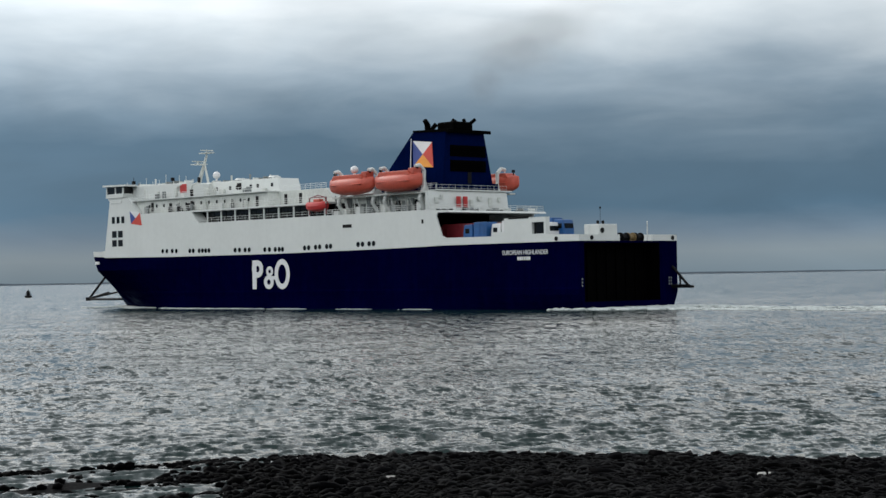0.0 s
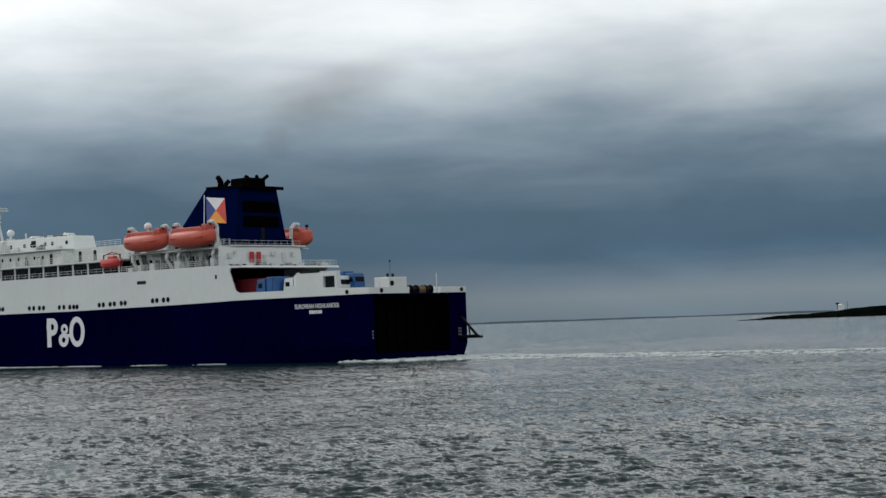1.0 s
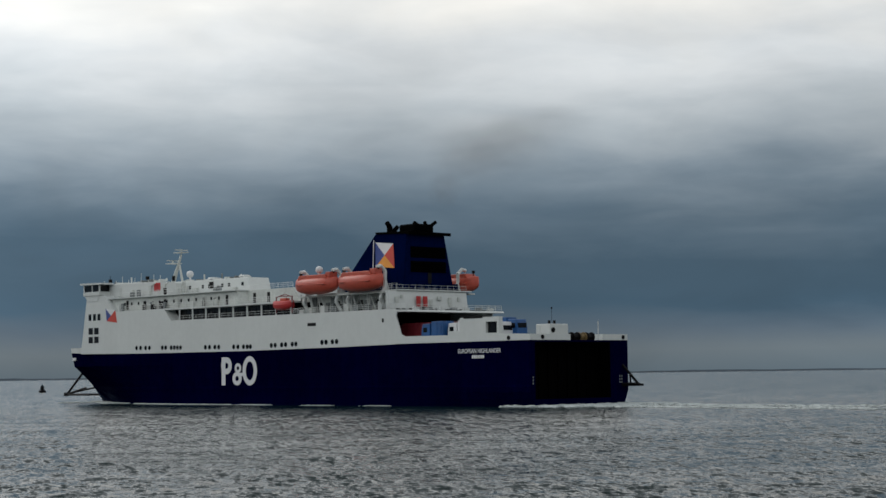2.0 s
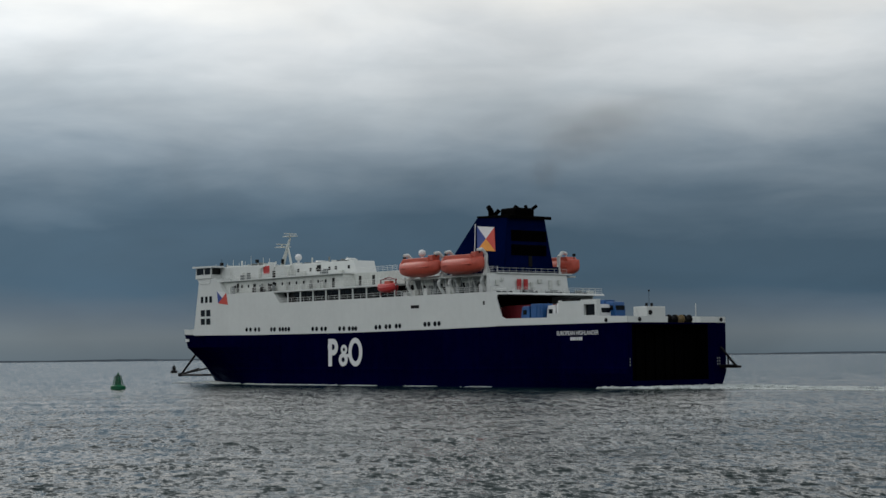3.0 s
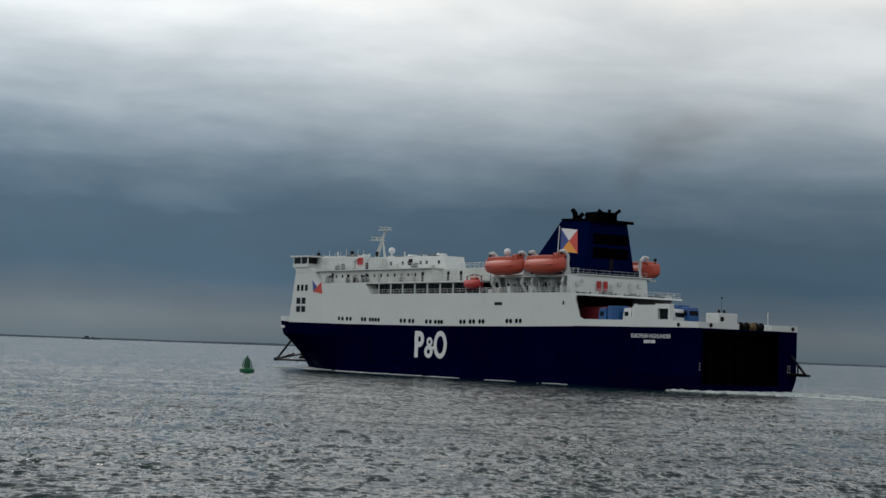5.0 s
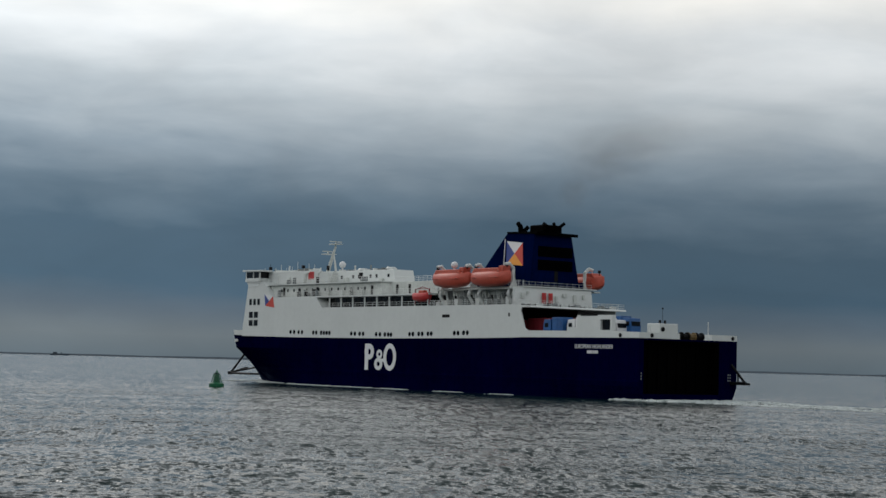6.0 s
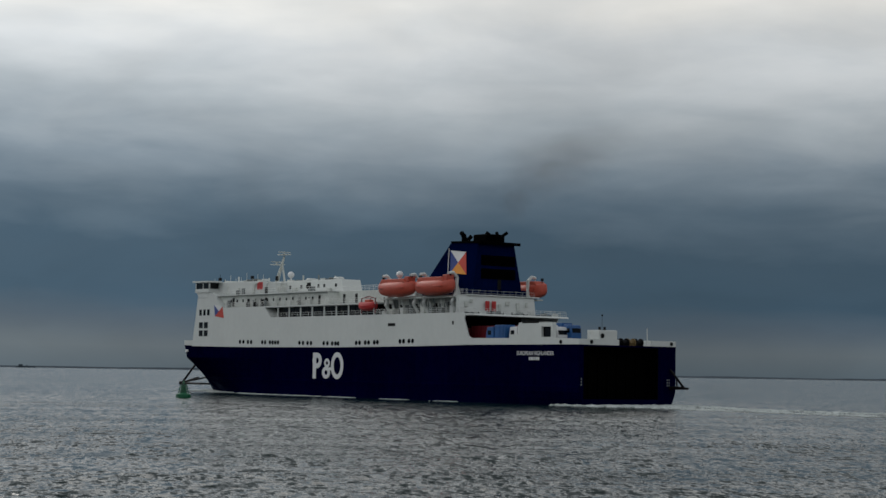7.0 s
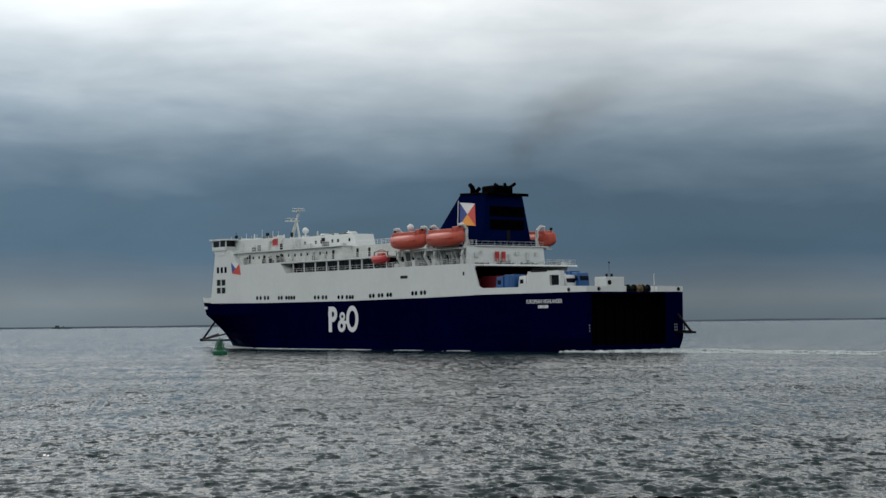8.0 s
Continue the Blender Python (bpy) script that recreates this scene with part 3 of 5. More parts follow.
    # draught marks
    for y in (11.2, -9.6, -10.1):
        for k in range(3):
            bm = B()
            box(bm, -0.03, 0.0, y - 0.12, y + 0.12, 3.6 + 0.5 * k, 3.9 + 0.5 * k)
            part("draught_mark", bm, GREY, ferry, "small white draught mark")


def make_guard_frames():
    bm = B()
    rod(bm, (154.0, 0, 7.1), (161.4, 0, 1.9), 0.26, 8)
    for s in (1, -1):
        rod(bm, (161.9, 0, 1.75), (149.0, s * 1.6, 1.75), 0.24, 8)
        rod(bm, (161.5, 0, 1.9), (151.5, s * 1.1, 3.3), 0.2, 8)
    rod(bm, (154, -0.9, 1.75), (154, 0.9, 1.75), 0.2, 6)
    box(bm, 161.2, 162.2, -0.5, 0.5, 1.4, 2.2, 0.1)
    part("bow_frame", bm, DARK, ferry, "black tubular guard frame ahead of the stem")
    bm = B()
    rod(bm, (0.0, -10.4, 6.6), (-3.2, -10.6, 3.4), 0.22, 8)
    for s in (-0.9, 0.5):
        rod(bm, (0.0, -10.6 + s, 3.4), (-3.4, -10.6, 3.4), 0.22, 8)
    rod(bm, (-1.6, -10.5, 3.4), (-1.5, -10.5, 5.1), 0.15, 6)
    box(bm, -3.9, -0.2, -11.2, -10.0, 3.05, 3.45, 0.05)
    part("stern_frame", bm, DARK, ferry, "black guard frame on the stern")


def make_houses():
    zt = hull_top
    # lower white side, from the vehicle opening to the slanted front
    bm = B()
    out = [(44.0, zt(44)), (47, zt(47)), (78, zt(78)), (112, zt(112)), (136.2, zt(133))]
    prism(bm, out + [(134.9, 16.9), (44.0, 16.9)], -HALF - 0.02, HALF + 0.02)
    part("lower_house", bm, WHITE, ferry, "smooth white ship's side")
    for s in (1, -1):
        bm = B()
        prism(bm, [(33.0, zt(33)), (44.0, zt(44)), (44.0, 16.9), (33.0, 16.9)], *sorted((s * (HALF + 0.02), s * (HALF - 0.2))))
        part("side_plating", bm, WHITE, ferry, "smooth white ship's side")
    # ceiling coloured near-black to carry the garage's shade
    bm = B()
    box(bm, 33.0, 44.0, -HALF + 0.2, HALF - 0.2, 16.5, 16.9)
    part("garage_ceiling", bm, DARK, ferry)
    # forward full-width block above it
    bm = B()
    prism(bm, [(101.8, 16.9), (134.9, 16.9), (133.7, 23.0), (127.0, 23.0), (123.0, 19.4), (104.4, 19.4)], -HALF - 0.02, HALF + 0.02)
    part("forward_house", bm, WHITE, ferry, "white forward superstructure")
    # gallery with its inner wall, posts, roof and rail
    # near-black inner wall and widened windows paint in the gallery's shade
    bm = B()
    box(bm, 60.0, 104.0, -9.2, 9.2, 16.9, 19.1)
    part("gallery_wall", bm, DARK, ferry, "gallery wall coloured near-black for its shade")
    bm = B()
    box(bm, 62.0, 104.6, -HALF, HALF, 19.1, 19.42)
    part("gallery_roof", bm, WHITE, ferry)
    post = None
    for i in range(9):
        x = 99.0 - i * 4.55
        for s in (1, -1):
            if post is None:
                bm = B()
                box(bm, -0.12, 0.12, -0.1, 0.1, 16.9, 19.1)
                post = part("gallery_post", bm, WHITE, ferry)
                post.matrix_basis = pose(x, s * 11.5, 0)
            else:
                share("gallery_post", post, ferry, pose(x, s * 11.5, 0))
    win = None
    for i in range(21):
        x = 102.7 - i * 1.95
        if win is None:
            bm = B()
            box(bm, -0.88, 0.88, -0.04, 0.05, 17.0, 19.0, 0.03)
            win = part("gallery_window", bm, DARKGLASS, ferry, "dark glass saloon window")
            win.matrix_basis = pose(x, 9.22, 0)
        else:
            share("gallery_window", win, ferry, pose(x, 9.22, 0))
    bm = B()
    railing(bm, [(102.0, 11.55, 16.9), (60.5, 11.55, 16.9)], 0.9, 2.2, 2, 0.025)
    part("gallery_railing", bm, WHITE, ferry)
    # second tier, set back, with lifebuoys and small windows
    bm = B()
    prism(bm, [(80.0, 19.4), (123.0, 19.4), (125.8, 22.1), (80.8, 22.1)], -10.6, 10.6)
    part("promenade_house", bm, CREAM, ferry, "off-white upper deck house")
    bm = B()
    box(bm, 80.5, 127.2, -11.2, 11.2, 22.1, 22.3)
    part("bridge_deck", bm, WHITE, ferry)
    bm = B()
    railing(bm, [(127.0, 11.1, 22.3), (82.0, 11.1, 22.3)], 1.0, 1.8, 2)
    railing(bm, [(122.5, 11.5, 19.42), (64.0, 11.5, 19.42)], 1.05, 1.8, 3)
    part("promenade_railing", bm, WHITE, ferry)
    ports = None
    for i in range(15):
        x = 120.5 - i * 2.6
        if ports is None:
            bm = B()
            box(bm, -0.26, 0.26, -0.03, 0.05, 20.5, 21.2, 0.03)
            ports = part("cabin_window", bm, DARKGLASS, ferry)
            ports.matrix_basis = pose(x, 10.62, 0)
        else:
            share("cabin_window", ports, ferry, pose(x, 10.62, 0))
    # third tier behind the bridge, then the sloping casing down to the boat deck
    bm = B()
    prism(bm, [(87.0, 22.3), (114, 22.3), (114, 25.5), (88.0, 25.3)], -2.6, 2.6, 0.08)
    part("radio_house", bm, WHITE, ferry, "white deck house below the mast")
    bm = B()
    prism(bm, [(64.0, 19.42), (82.0, 19.42), (82.0, 22.2), (66.5, 22.2)], -8.0, 8.0, 0.05)
    part("vent_casing", bm, CREAM, ferry)
    bm = B()
    railing(bm, [(82.0, 7.9, 22.2), (66.5, 7.9, 22.2)], 1.0, 1.6, 3)
    part("casing_railing", bm, WHITE, ferry)
    bm = B()
    prism(bm, [(110.0, 22.3), (134.6, 22.6), (135.0, 25.6), (110.0, 25.2)], -9.4, 9.4, 0.08)
    part("wheelhouse", bm, WHITE, ferry, "white wheelhouse")
    for s in (1, -1):
        bm = B()
        prism(bm, [(128.4, 23.1), (134.8, 23.1), (134.8, 23.9), (128.4, 23.9)], min(s * 9.4, s * 12.0), max(s * 9.4, s * 12.0))
        prism(bm, [(129.4, 21.9), (133.4, 21.9), (134.4, 23.1), (128.8, 23.1)], min(s * 11.2, s * 11.8), max(s * 11.2, s * 11.8))
        for x in (128.5, 131.3, 134.6):
            box(bm, x - 0.14, x + 0.14, min(s * 11.7, s * 11.95), max(s * 11.7, s * 11.95), 23.9, 25.4)
        prism(bm, [(127.0, 25.35), (135.6, 25.5), (135.6, 25.85), (127.0, 25.7)], min(s * 9.4, s * 12.3), max(s * 9.4, s * 12.3))
        part("bridge_wing", bm, WHITE, ferry, "white bridge wing")
    pane = None
    for x0, x1 in ((128.7, 131.1), (131.5, 134.4)):
        for s in (1, -1):
            bm = B()
            box(bm, x0, x1, min(s * 11.76, s * 11.86), max(s * 11.76, s * 11.86), 23.95, 25.35)
            part("bridge_window", bm, DARKGLASS, ferry, "dark wheelhouse window")
    bm = B()
    box(bm, 128.4, 128.5, 9.5, 11.8, 23.95, 25.35)
    part("bridge_window", bm, DARKGLASS, ferry, "dark wheelhouse window")
    # front cabin windows on the side plating
    small = None
    for cols, z0, z1, wid in (((132.5, 130.7, 128.9), 17.75, 19.15, 0.55), ((132.2, 129.9), 14.8, 16.2, 0.85), ((132.2, 129.9), 12.95, 14.3, 0.85)):
        for x in cols:
            bm = B()
            box(bm, x - wid, x + wid, HALF + 0.0, HALF + 0.06, z0, z1, 0.02)
            part("side_window", bm, DARKGLASS, ferry, "dark square cabin window")
    for x in (131.05,):
        bm = B()
        box(bm, x - 0.08, x + 0.08, HALF, HALF + 0.1, 12.9, 16.3)
        part("window_mullion", bm, WHITE, ferry)


def make_portholes():
    rows = [(114.4, 112.9, 111.0, 109.6), (104.9, 103.7, 101.7, 100.6, 99.5, 98.4), (89.8, 88.4, 86.6, 85.3), (80.4, 79.0, 77.2, 76.0, 75.0),
            (68.4, 67.2, 65.2, 64.0, 62.0, 60.9), (53.2, 52.0, 50.2, 49.0)]
    first = None
    for group in rows:
        for x in group:
            z = float(np.interp(x, (48, 75, 115), (11.55, 11.1, 11.6)))
            m = pose(x, HALF + 0.02, z, -90)
            if first is None:
                bm = B()
                bmesh.ops.create_cone(bm, cap_ends=True, segments=12, radius1=0.5, radius2=0.46, depth=0.08)
                first = part("porthole", bm, DARKGLASS, ferry, "small dark porthole")
                first.matrix_basis = m
            else:
                share("porthole", first, ferry, m)
    bm = B()
    box(bm, 54.9, 57.4, HALF, HALF + 0.05, 14.5, 15.1, 0.03)
    part("side_vent", bm, DARK, ferry, "dark ventilation slot")
    bm = B()
    box(bm, 35.9, 36.4, HALF, HALF + 0.05, 14.6, 15.3, 0.03)
    part("side_scuttle", bm, DARK, ferry)


def make_markings():
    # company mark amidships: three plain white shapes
    y = HALF + 0.03
    bm = B()
    box(bm, 83.1, 84.35, y, y + 0.03, 3.75, 9.2)
    ring_piece(bm, 82.75, 7.55, 1.75, 1.65, 0.62, 0.6, y + 0.004)
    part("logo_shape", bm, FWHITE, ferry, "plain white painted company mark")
    bm = B()
    ring_piece(bm, 79.3, 5.05, 1.5, 1.3, 0.55, 0.5, y)
    ring_piece(bm, 79.0, 7.05, 1.05, 0.95, 0.42, 0.36, y + 0.004)
    box(bm, 77.3, 78.5, y, y + 0.026, 5.5, 6.15)
    part("logo_shape", bm, FWHITE, ferry, "plain white painted company mark")
    bm = B()
    ring_piece(bm, 75.2, 6.5, 2.3, 2.8, 1.25, 1.8, y)
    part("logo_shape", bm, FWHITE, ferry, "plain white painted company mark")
    # ship's name on the quarter
    cu = bpy.data.curves.new("ship_name", "FONT")
    cu.body = "EUROPEAN HIGHLANDER"
    cu.size, cu.extrude, cu.offset = 1.02, 0.01, 0.009
    cu.materials.append(FWHITE)
    ob = new("ship_name", cu)
    ob.parent = ferry
    bpy.context.view_layer.update()
    k = 10.2 / max(ob.dimensions.x, 0.1)
    ob.matrix_basis = Matrix(((-k, 0, 0, 17.0), (0, 0, 1, y), (0, 1, 0, 8.85), (0, 0, 0, 1)))
    tagged(ob, "white raised ship's name on the quarter")
    bm = B()
    for i, w in enumerate((0.4, 0.42, 0.36, 0.36, 0.42, 0.4)):
        box(bm, 13.6 - i * 0.5 - w, 13.6 - i * 0.5, y, y + 0.02, 7.95, 8.5)
    part("home_port", bm, FWHITE, ferry, "small white lettering too faint to read")
    # the name on the bow, too faint to read
    bm = B()
    for i in range(9):
        xa = 146.0 - i * 0.55
        ya, yb = half_breadth(xa, 9.7) + 0.12, half_breadth(xa - 0.45, 9.7) + 0.12
        q = [bm.verts.new(p) for p in ((xa, ya, 9.35), (xa - 0.45, yb, 9.35), (xa - 0.45, yb + 0.06, 9.95), (xa, ya + 0.06, 9.95))]
        w = [bm.verts.new(p.co - Vector((0.1, 0.5, 0))) for p in q]
        bm.faces.new(q)
        bm.faces.new(w)
        for k in range(4):
            bm.faces.new((q[k], q[(k + 1) % 4], w[(k + 1) % 4], w[k]))
    part("bow_name", bm, FWHITE, ferry, "small white lettering too faint to read")
    # house flag in four triangles on the forward side
    flag_patch(121.9, 126.3, 17.2, 20.2, y, "house_flag", base=FRED)


def ring_piece(bm, cx, cz, rx, rz, ix, iz, y, n=28):
    a, b = [], []
    for i in range(n):
        t = 2 * math.pi * i / n
        a.append([bm.verts.new((cx + r * math.cos(t), yy, cz + q * math.sin(t))) for r, q, yy in ((rx, rz, y), (rx, rz, y + 0.03), (ix, iz, y + 0.03), (ix, iz, y))])
    for i in range(n):
        p, q = a[i], a[(i + 1) % n]
        for k in range(3):
            bm.faces.new((p[k], q[k], q[k + 1], p[k + 1]))


def flag_patch(x0, x1, z0, z1, y, name, tilt=0.0, base=FYEL):
    """A flag painted in four triangles: x0 is aft, x1 forward."""
    c = ((x0 + x1) / 2, (z0 + z1) / 2 - 0.1)
    corners = {"aft_low": (x0 - 0.1, z0 - 0.15), "fore_low": (x1 - 0.5, z0 + 0.3), "fore_top": (x1, z1), "aft_top": (x0 + 0.6, z1 - 0.5)}
    for a, b, m, label in (("fore_top", "aft_top", FWHITE, "white flag quarter"), ("fore_low", "fore_top", LBLUE, "blue flag quarter"),
                           ("aft_top", "aft_low", FRED, "red flag quarter"), ("aft_low", "fore_low", base, "yellow flag quarter" if base is FYEL else "faded flag quarter")):
        bm = B()
        tri = [corners[a], corners[b], c]
        lo = [bm.verts.new((p[0], y + tilt * (p[1] - z0), p[1])) for p in tri]
        hi = [bm.verts.new((p[0], y + 0.03 + tilt * (p[1] - z0), p[1])) for p in tri]
        bm.faces.new(lo)
        bm.faces.new(hi)
        for i in range(3):
            bm.faces.new((lo[i], lo[(i + 1) % 3], hi[(i + 1) % 3], hi[i]))
        part(name, bm, m, ferry, label)


def make_funnel():
    # tapering casing: aft face upright, forward face raked
    bm = B()
    low = [(36.0, 6.9, 20.5), (54.6, 6.9, 20.5), (54.6, -5.4, 20.5), (36.0, -5.4, 20.5)]
    top = [(36.0, 6.0, 30.6), (44.6, 6.0, 31.0), (44.6, -3.1, 31.0), (36.0, -3.1, 30.6)]
    a = [bm.verts.new(p) for p in low]
    b = [bm.verts.new(p) for p in top]
    for i in range(4):
        bm.faces.new((a[i], a[(i + 1) % 4], b[(i + 1) % 4], b[i]))
    bm.faces.new(a[::-1])
    bm.faces.new(b)
    bmesh.ops.bevel(bm, geom=bm.edges[:], offset=0.15, segments=2, affect="EDGES")
    fun = part("funnel", bm, FUNNEL, ferry, "dark blue raked funnel casing")
    bm = B()
    prism(bm, [(35.2, 30.3), (36.2, 30.5), (44.4, 30.9), (44.4, 31.2), (35.2, 30.9)], -4.0, 6.2, 0.04)
    part("funnel_cap", bm, BLACK, fun, "black lip round the funnel top")
    for z in (28.0, 25.4):
        bm = B()
        box(bm, 35.93, 36.05, -3.3, 5.2, z - 1.75, z + 0.25)
        for k in range(5):
            box(bm, 35.80, 35.93, -3.3, 5.2, z - 0.36 * k - 0.12, z - 0.36 * k)
        part("louvre", bm, BLACK, fun, "black louvred vent")
    bm = B()
    box(bm, 35.9, 36.05, 0.2, 1.1, 21.6, 23.6, 0.03)
    part("funnel_door", bm, DARK, fun)
    for x, y, r, z, bend in ((43.0, 3.9, 0.55, 31.9, 0.5), (42.2, 4.6, 0.5, 32.2, 0.9), (41.4, 4.2, 0.45, 31.6, -0.6), (38.2, -1.9, 0.35, 32.5, -0.9), (38.6, -1.0, 0.35, 32.4, 0.6), (39.6, 1.0, 0.7, 32.3, -0.4)):
        bm = B()
        rod(bm, (x, y, 30.6), (x, y, z), r, 14)
        rod(bm, (x, y, z - 0.1), (x - 0.3, y + bend, z + 0.6), r * 0.9, 12)
        part("exhaust_pipe", bm, BLACK, fun, "sooty exhaust pipe")
    bm = B()
    box(bm, 37.6, 42.0, -2.0, 2.6, 31.0, 32.6, 0.3)
    part("silencer_box", bm, BLACK, fun)
    flag_patch(38.8, 44.4, 24.6, 29.4, 6.62, "funnel_flag", -0.088)
    bm = B()
    rod(bm, (44.6, 6.75, 22.5), (44.6, 6.4, 29.8), 0.09, 6)
    part("flag_staff", bm, FWHITE, ferry)


def make_aft():
    # house below the funnel, with its aft screen
    bm = B()
    box(bm, 36.2, 66.0, -8.4, 8.4, 16.9, 20.3)
    part("boat_deck_house", bm, CREAM, ferry, "off-white house below the boats")
    bm = B()
    prism(bm, [(35.0, 16.6), (36.2, 16.6), (36.2, 20.2), (35.5, 20.2)], -7.9, 11.0, 0.05)
    part("aft_screen", bm, WHITE, ferry, "white aft bulkhead")
    bm = B()
    box(bm, 35.2, 58.0, -9.0, 9.0, 20.3, 20.5)
    part("funnel_deck", bm, WHITE, ferry)
    bm = B()
    railing(bm, [(35.4, 10.8, 20.25), (35.4, -7.8, 20.25)], 1.05, 1.5, 2, 0.022)
    railing(bm, [(35.4, 9.0, 20.5), (58.0, 9.0, 20.5)], 1.05, 1.5, 3)
    part("funnel_deck_railing", bm, WHITE, ferry)
    rng = random.Random(5)
    for i in range(9):
        y = 8.6 - i * 1.75
        bm = B()
        box(bm, 35.6, 36.3, y - 0.6, y + 0.5, 20.5, 21.25 + 0.5 * rng.random(), 0.06)
        part("deck_locker", bm, FUNNEL, ferry, "dark blue deck locker behind the rail")
    for y in (4.5, 2.9):
        bm = B()
        box(bm, 34.72, 34.96, y - 0.55, y + 0.4, 17.3, 19.3, 0.05)
        box(bm, 34.66, 34.75, y - 0.25, y + 0.1, 17.6, 19.0, 0.02)
        part("fire_cabinet", bm, RED, ferry, "red cabinet on the bulkhead")
    # upper vehicle deck plate reaching aft over the open deck
    bm = B()
    prism(bm, [(29.5, 16.3), (36, 16.4), (36, 16.88), (29.8, 16.65)], -HALF, HALF)
    part("upper_deck", bm, WHITE, ferry, "white upper deck over the vehicles")
    bm = B()
    railing(bm, [(34.5, 11.5, 16.8), (30.0, 11.5, 16.6), (30.0, -11.5, 16.6), (36.5, -11.5, 16.8)], 1.0, 1.6, 3)
    part("upper_deck_railing", bm, WHITE, ferry)
    for i in range(7):
        y = 9.0 - i * 3.0
        bm = B()
        box(bm, 30.2, 30.9, y - 0.7, y + 0.5, 16.6, 17.15, 0.05)
        part("raft_canister", bm, GREY if i % 2 else WHITE, ferry)
    # white bulwarks along the open deck
    bm = B()
    for s in (1, -1):
        y0, y1 = sorted((s * (HALF + 0.02), s * (HALF - 0.25)))
        prism(bm, [(-0.02, 10.75), (33.0, 10.75), (33.0, 16.9), (32.4, 16.3), (32.7, 15.7), (31.4, 12.4), (30.4, 12.0), (19.6, 11.95), (19.0, 11.95), (7.0, 11.95), (-0.02, 11.75)], y0, y1)
    part("side_bulwark", bm, WHITE, ferry, "white bulwark along the open deck")
    # side casing with its window opening
    bm = B()
    y0, y1 = HALF - 0.9, HALF + 0.03
    for x0, x1, za, zb in ((16.3, 19.2, 11.95, 12.6), (10.2, 16.5, 11.95, 14.75), (7.6, 10.2, 13.95, 14.75), (7.6, 10.2, 11.95, 12.1), (7.2, 7.6, 11.95, 14.75)):
        bm = B()
        box(bm, x0, x1, y0, y1, za, zb)
        part("side_casing", bm, WHITE, ferry, "white side casing panel")
    bm = B()
    box(bm, 7.6, 10.2, y1 - 0.6, y1 - 0.5, 12.1, 13.95)
    part("casing_screen", bm, DARKGLASS, ferry, "dark glass in the casing opening")
    bm = B()
    box(bm, 11.0, 15.5, HALF - 0.1, HALF + 0.06, 14.6, 14.95)
    part("casing_slot", bm, DARK, ferry)
    # covered vehicle deck's shade painted as a near-black end wall
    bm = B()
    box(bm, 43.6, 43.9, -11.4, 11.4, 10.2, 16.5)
    part("vehicle_deck_wall", bm, BLACK, ferry, "vehicle deck wall, near-black to paint its shade")
    # stern bulwarks either side of the mooring gap
    bm = B()
    box(bm, 0.0, 0.25, 2.3, HALF, 10.75, 11.75)
    part("stern_bulwark", bm, WHITE, ferry, "white stern bulwark")
    bm = B()
    box(bm, 0.0, 0.25, -HALF, -5.6, 10.75, 11.75)
    part("stern_bulwark", bm, WHITE, ferry, "white stern bulwark")
    bm = B()
    box(bm, 0.4, 3.6, 2.4, 6.7, 10.6, 13.4, 0.08)
    house = part("winch_house", bm, WHITE, ferry, "white winch house on the stern")
    bm = B()
    bmesh.ops.create_cone(bm, cap_ends=True, segments=12, radius1=0.42, radius2=0.42, depth=0.15, matrix=Matrix.Translation((0.35, 6.0, 12.4)) @ Matrix.Rotation(radians(90), 4, "Y"))
    part("round_port", bm, DARK, house)
    bm = B()
    rod(bm, (2.0, 4.6, 13.4), (2.0, 4.6, 16.0), 0.03, 5)
    rod(bm, (2.0, 4.6, 15.9), (2.0, 4.6, 16.2), 0.14, 8)
    for q in (5.2, 4.0):
        rod(bm, (2.0, q, 13.4), (2.0, q, 14.0), 0.22, 8)
    part("stern_staff", bm, DARK, house)
    bm = B()
    rod(bm, (0.7, -5.2, 10.6), (0.7, -5.2, 14.0), 0.09, 6)
    part("stern_post", bm, WHITE, ferry)
    bm = B()
    rod(bm, (0.9, 8.6, 10.6), (0.9, 8.6, 13.0), 0.16, 6)
    part("stern_post", bm, WHITE, ferry)
    for y, m in ((1.5, DARK), (0.1, DARK), (-1.5, YELLOW), (-3.4, DARK)):
        bm = B()
        rod(bm, (1.2, y - 0.55, 11.3), (1.2, y + 0.55, 11.3), 0.5, 10)
        for s in (-0.65, 0.65):
            rod(bm, (1.2, y + s - 0.06, 11.3), (1.2, y + s + 0.06, 11.3), 0.8, 12)
        box(bm, 0.7, 1.7, y - 0.75, y + 0.75, 10.5, 10.85, 0.04)
        part("mooring_winch", bm, m, ferry, "mooring winch on the stern deck")
    for x, y in ((4.9, HALF), (0.0, -10.6), (-0.0, 8.9)):
        bm = B()
        bmesh.ops.create_cone(bm, cap_ends=True, segments=12, radius1=0.36, radius2=0.36, depth=0.1)
        ob = part("fairlead", bm, DARK, ferry)
        ob.matrix_basis = pose(x, y + 0.06, 11.2, -90) if y > 11 else pose(x - 0.04, y, 11.25, 0, 90)
    # doors and gear along the boat deck
    for x in (63.6, 61.0, 52.5, 46.0, 41.0):
        bm = B()
        box(bm, x - 0.55, x + 0.55, 8.38, 8.46, 17.0, 19.0, 0.03)
        part("deck_door", bm, DARK, ferry, "dark doorway below the boats")
    bm = B()
    railing(bm, [(62.0, 11.5, 16.9), (34.0, 11.5, 16.9)], 1.0, 1.6, 3)
    part("boat_deck_railing", bm, WHITE, ferry)


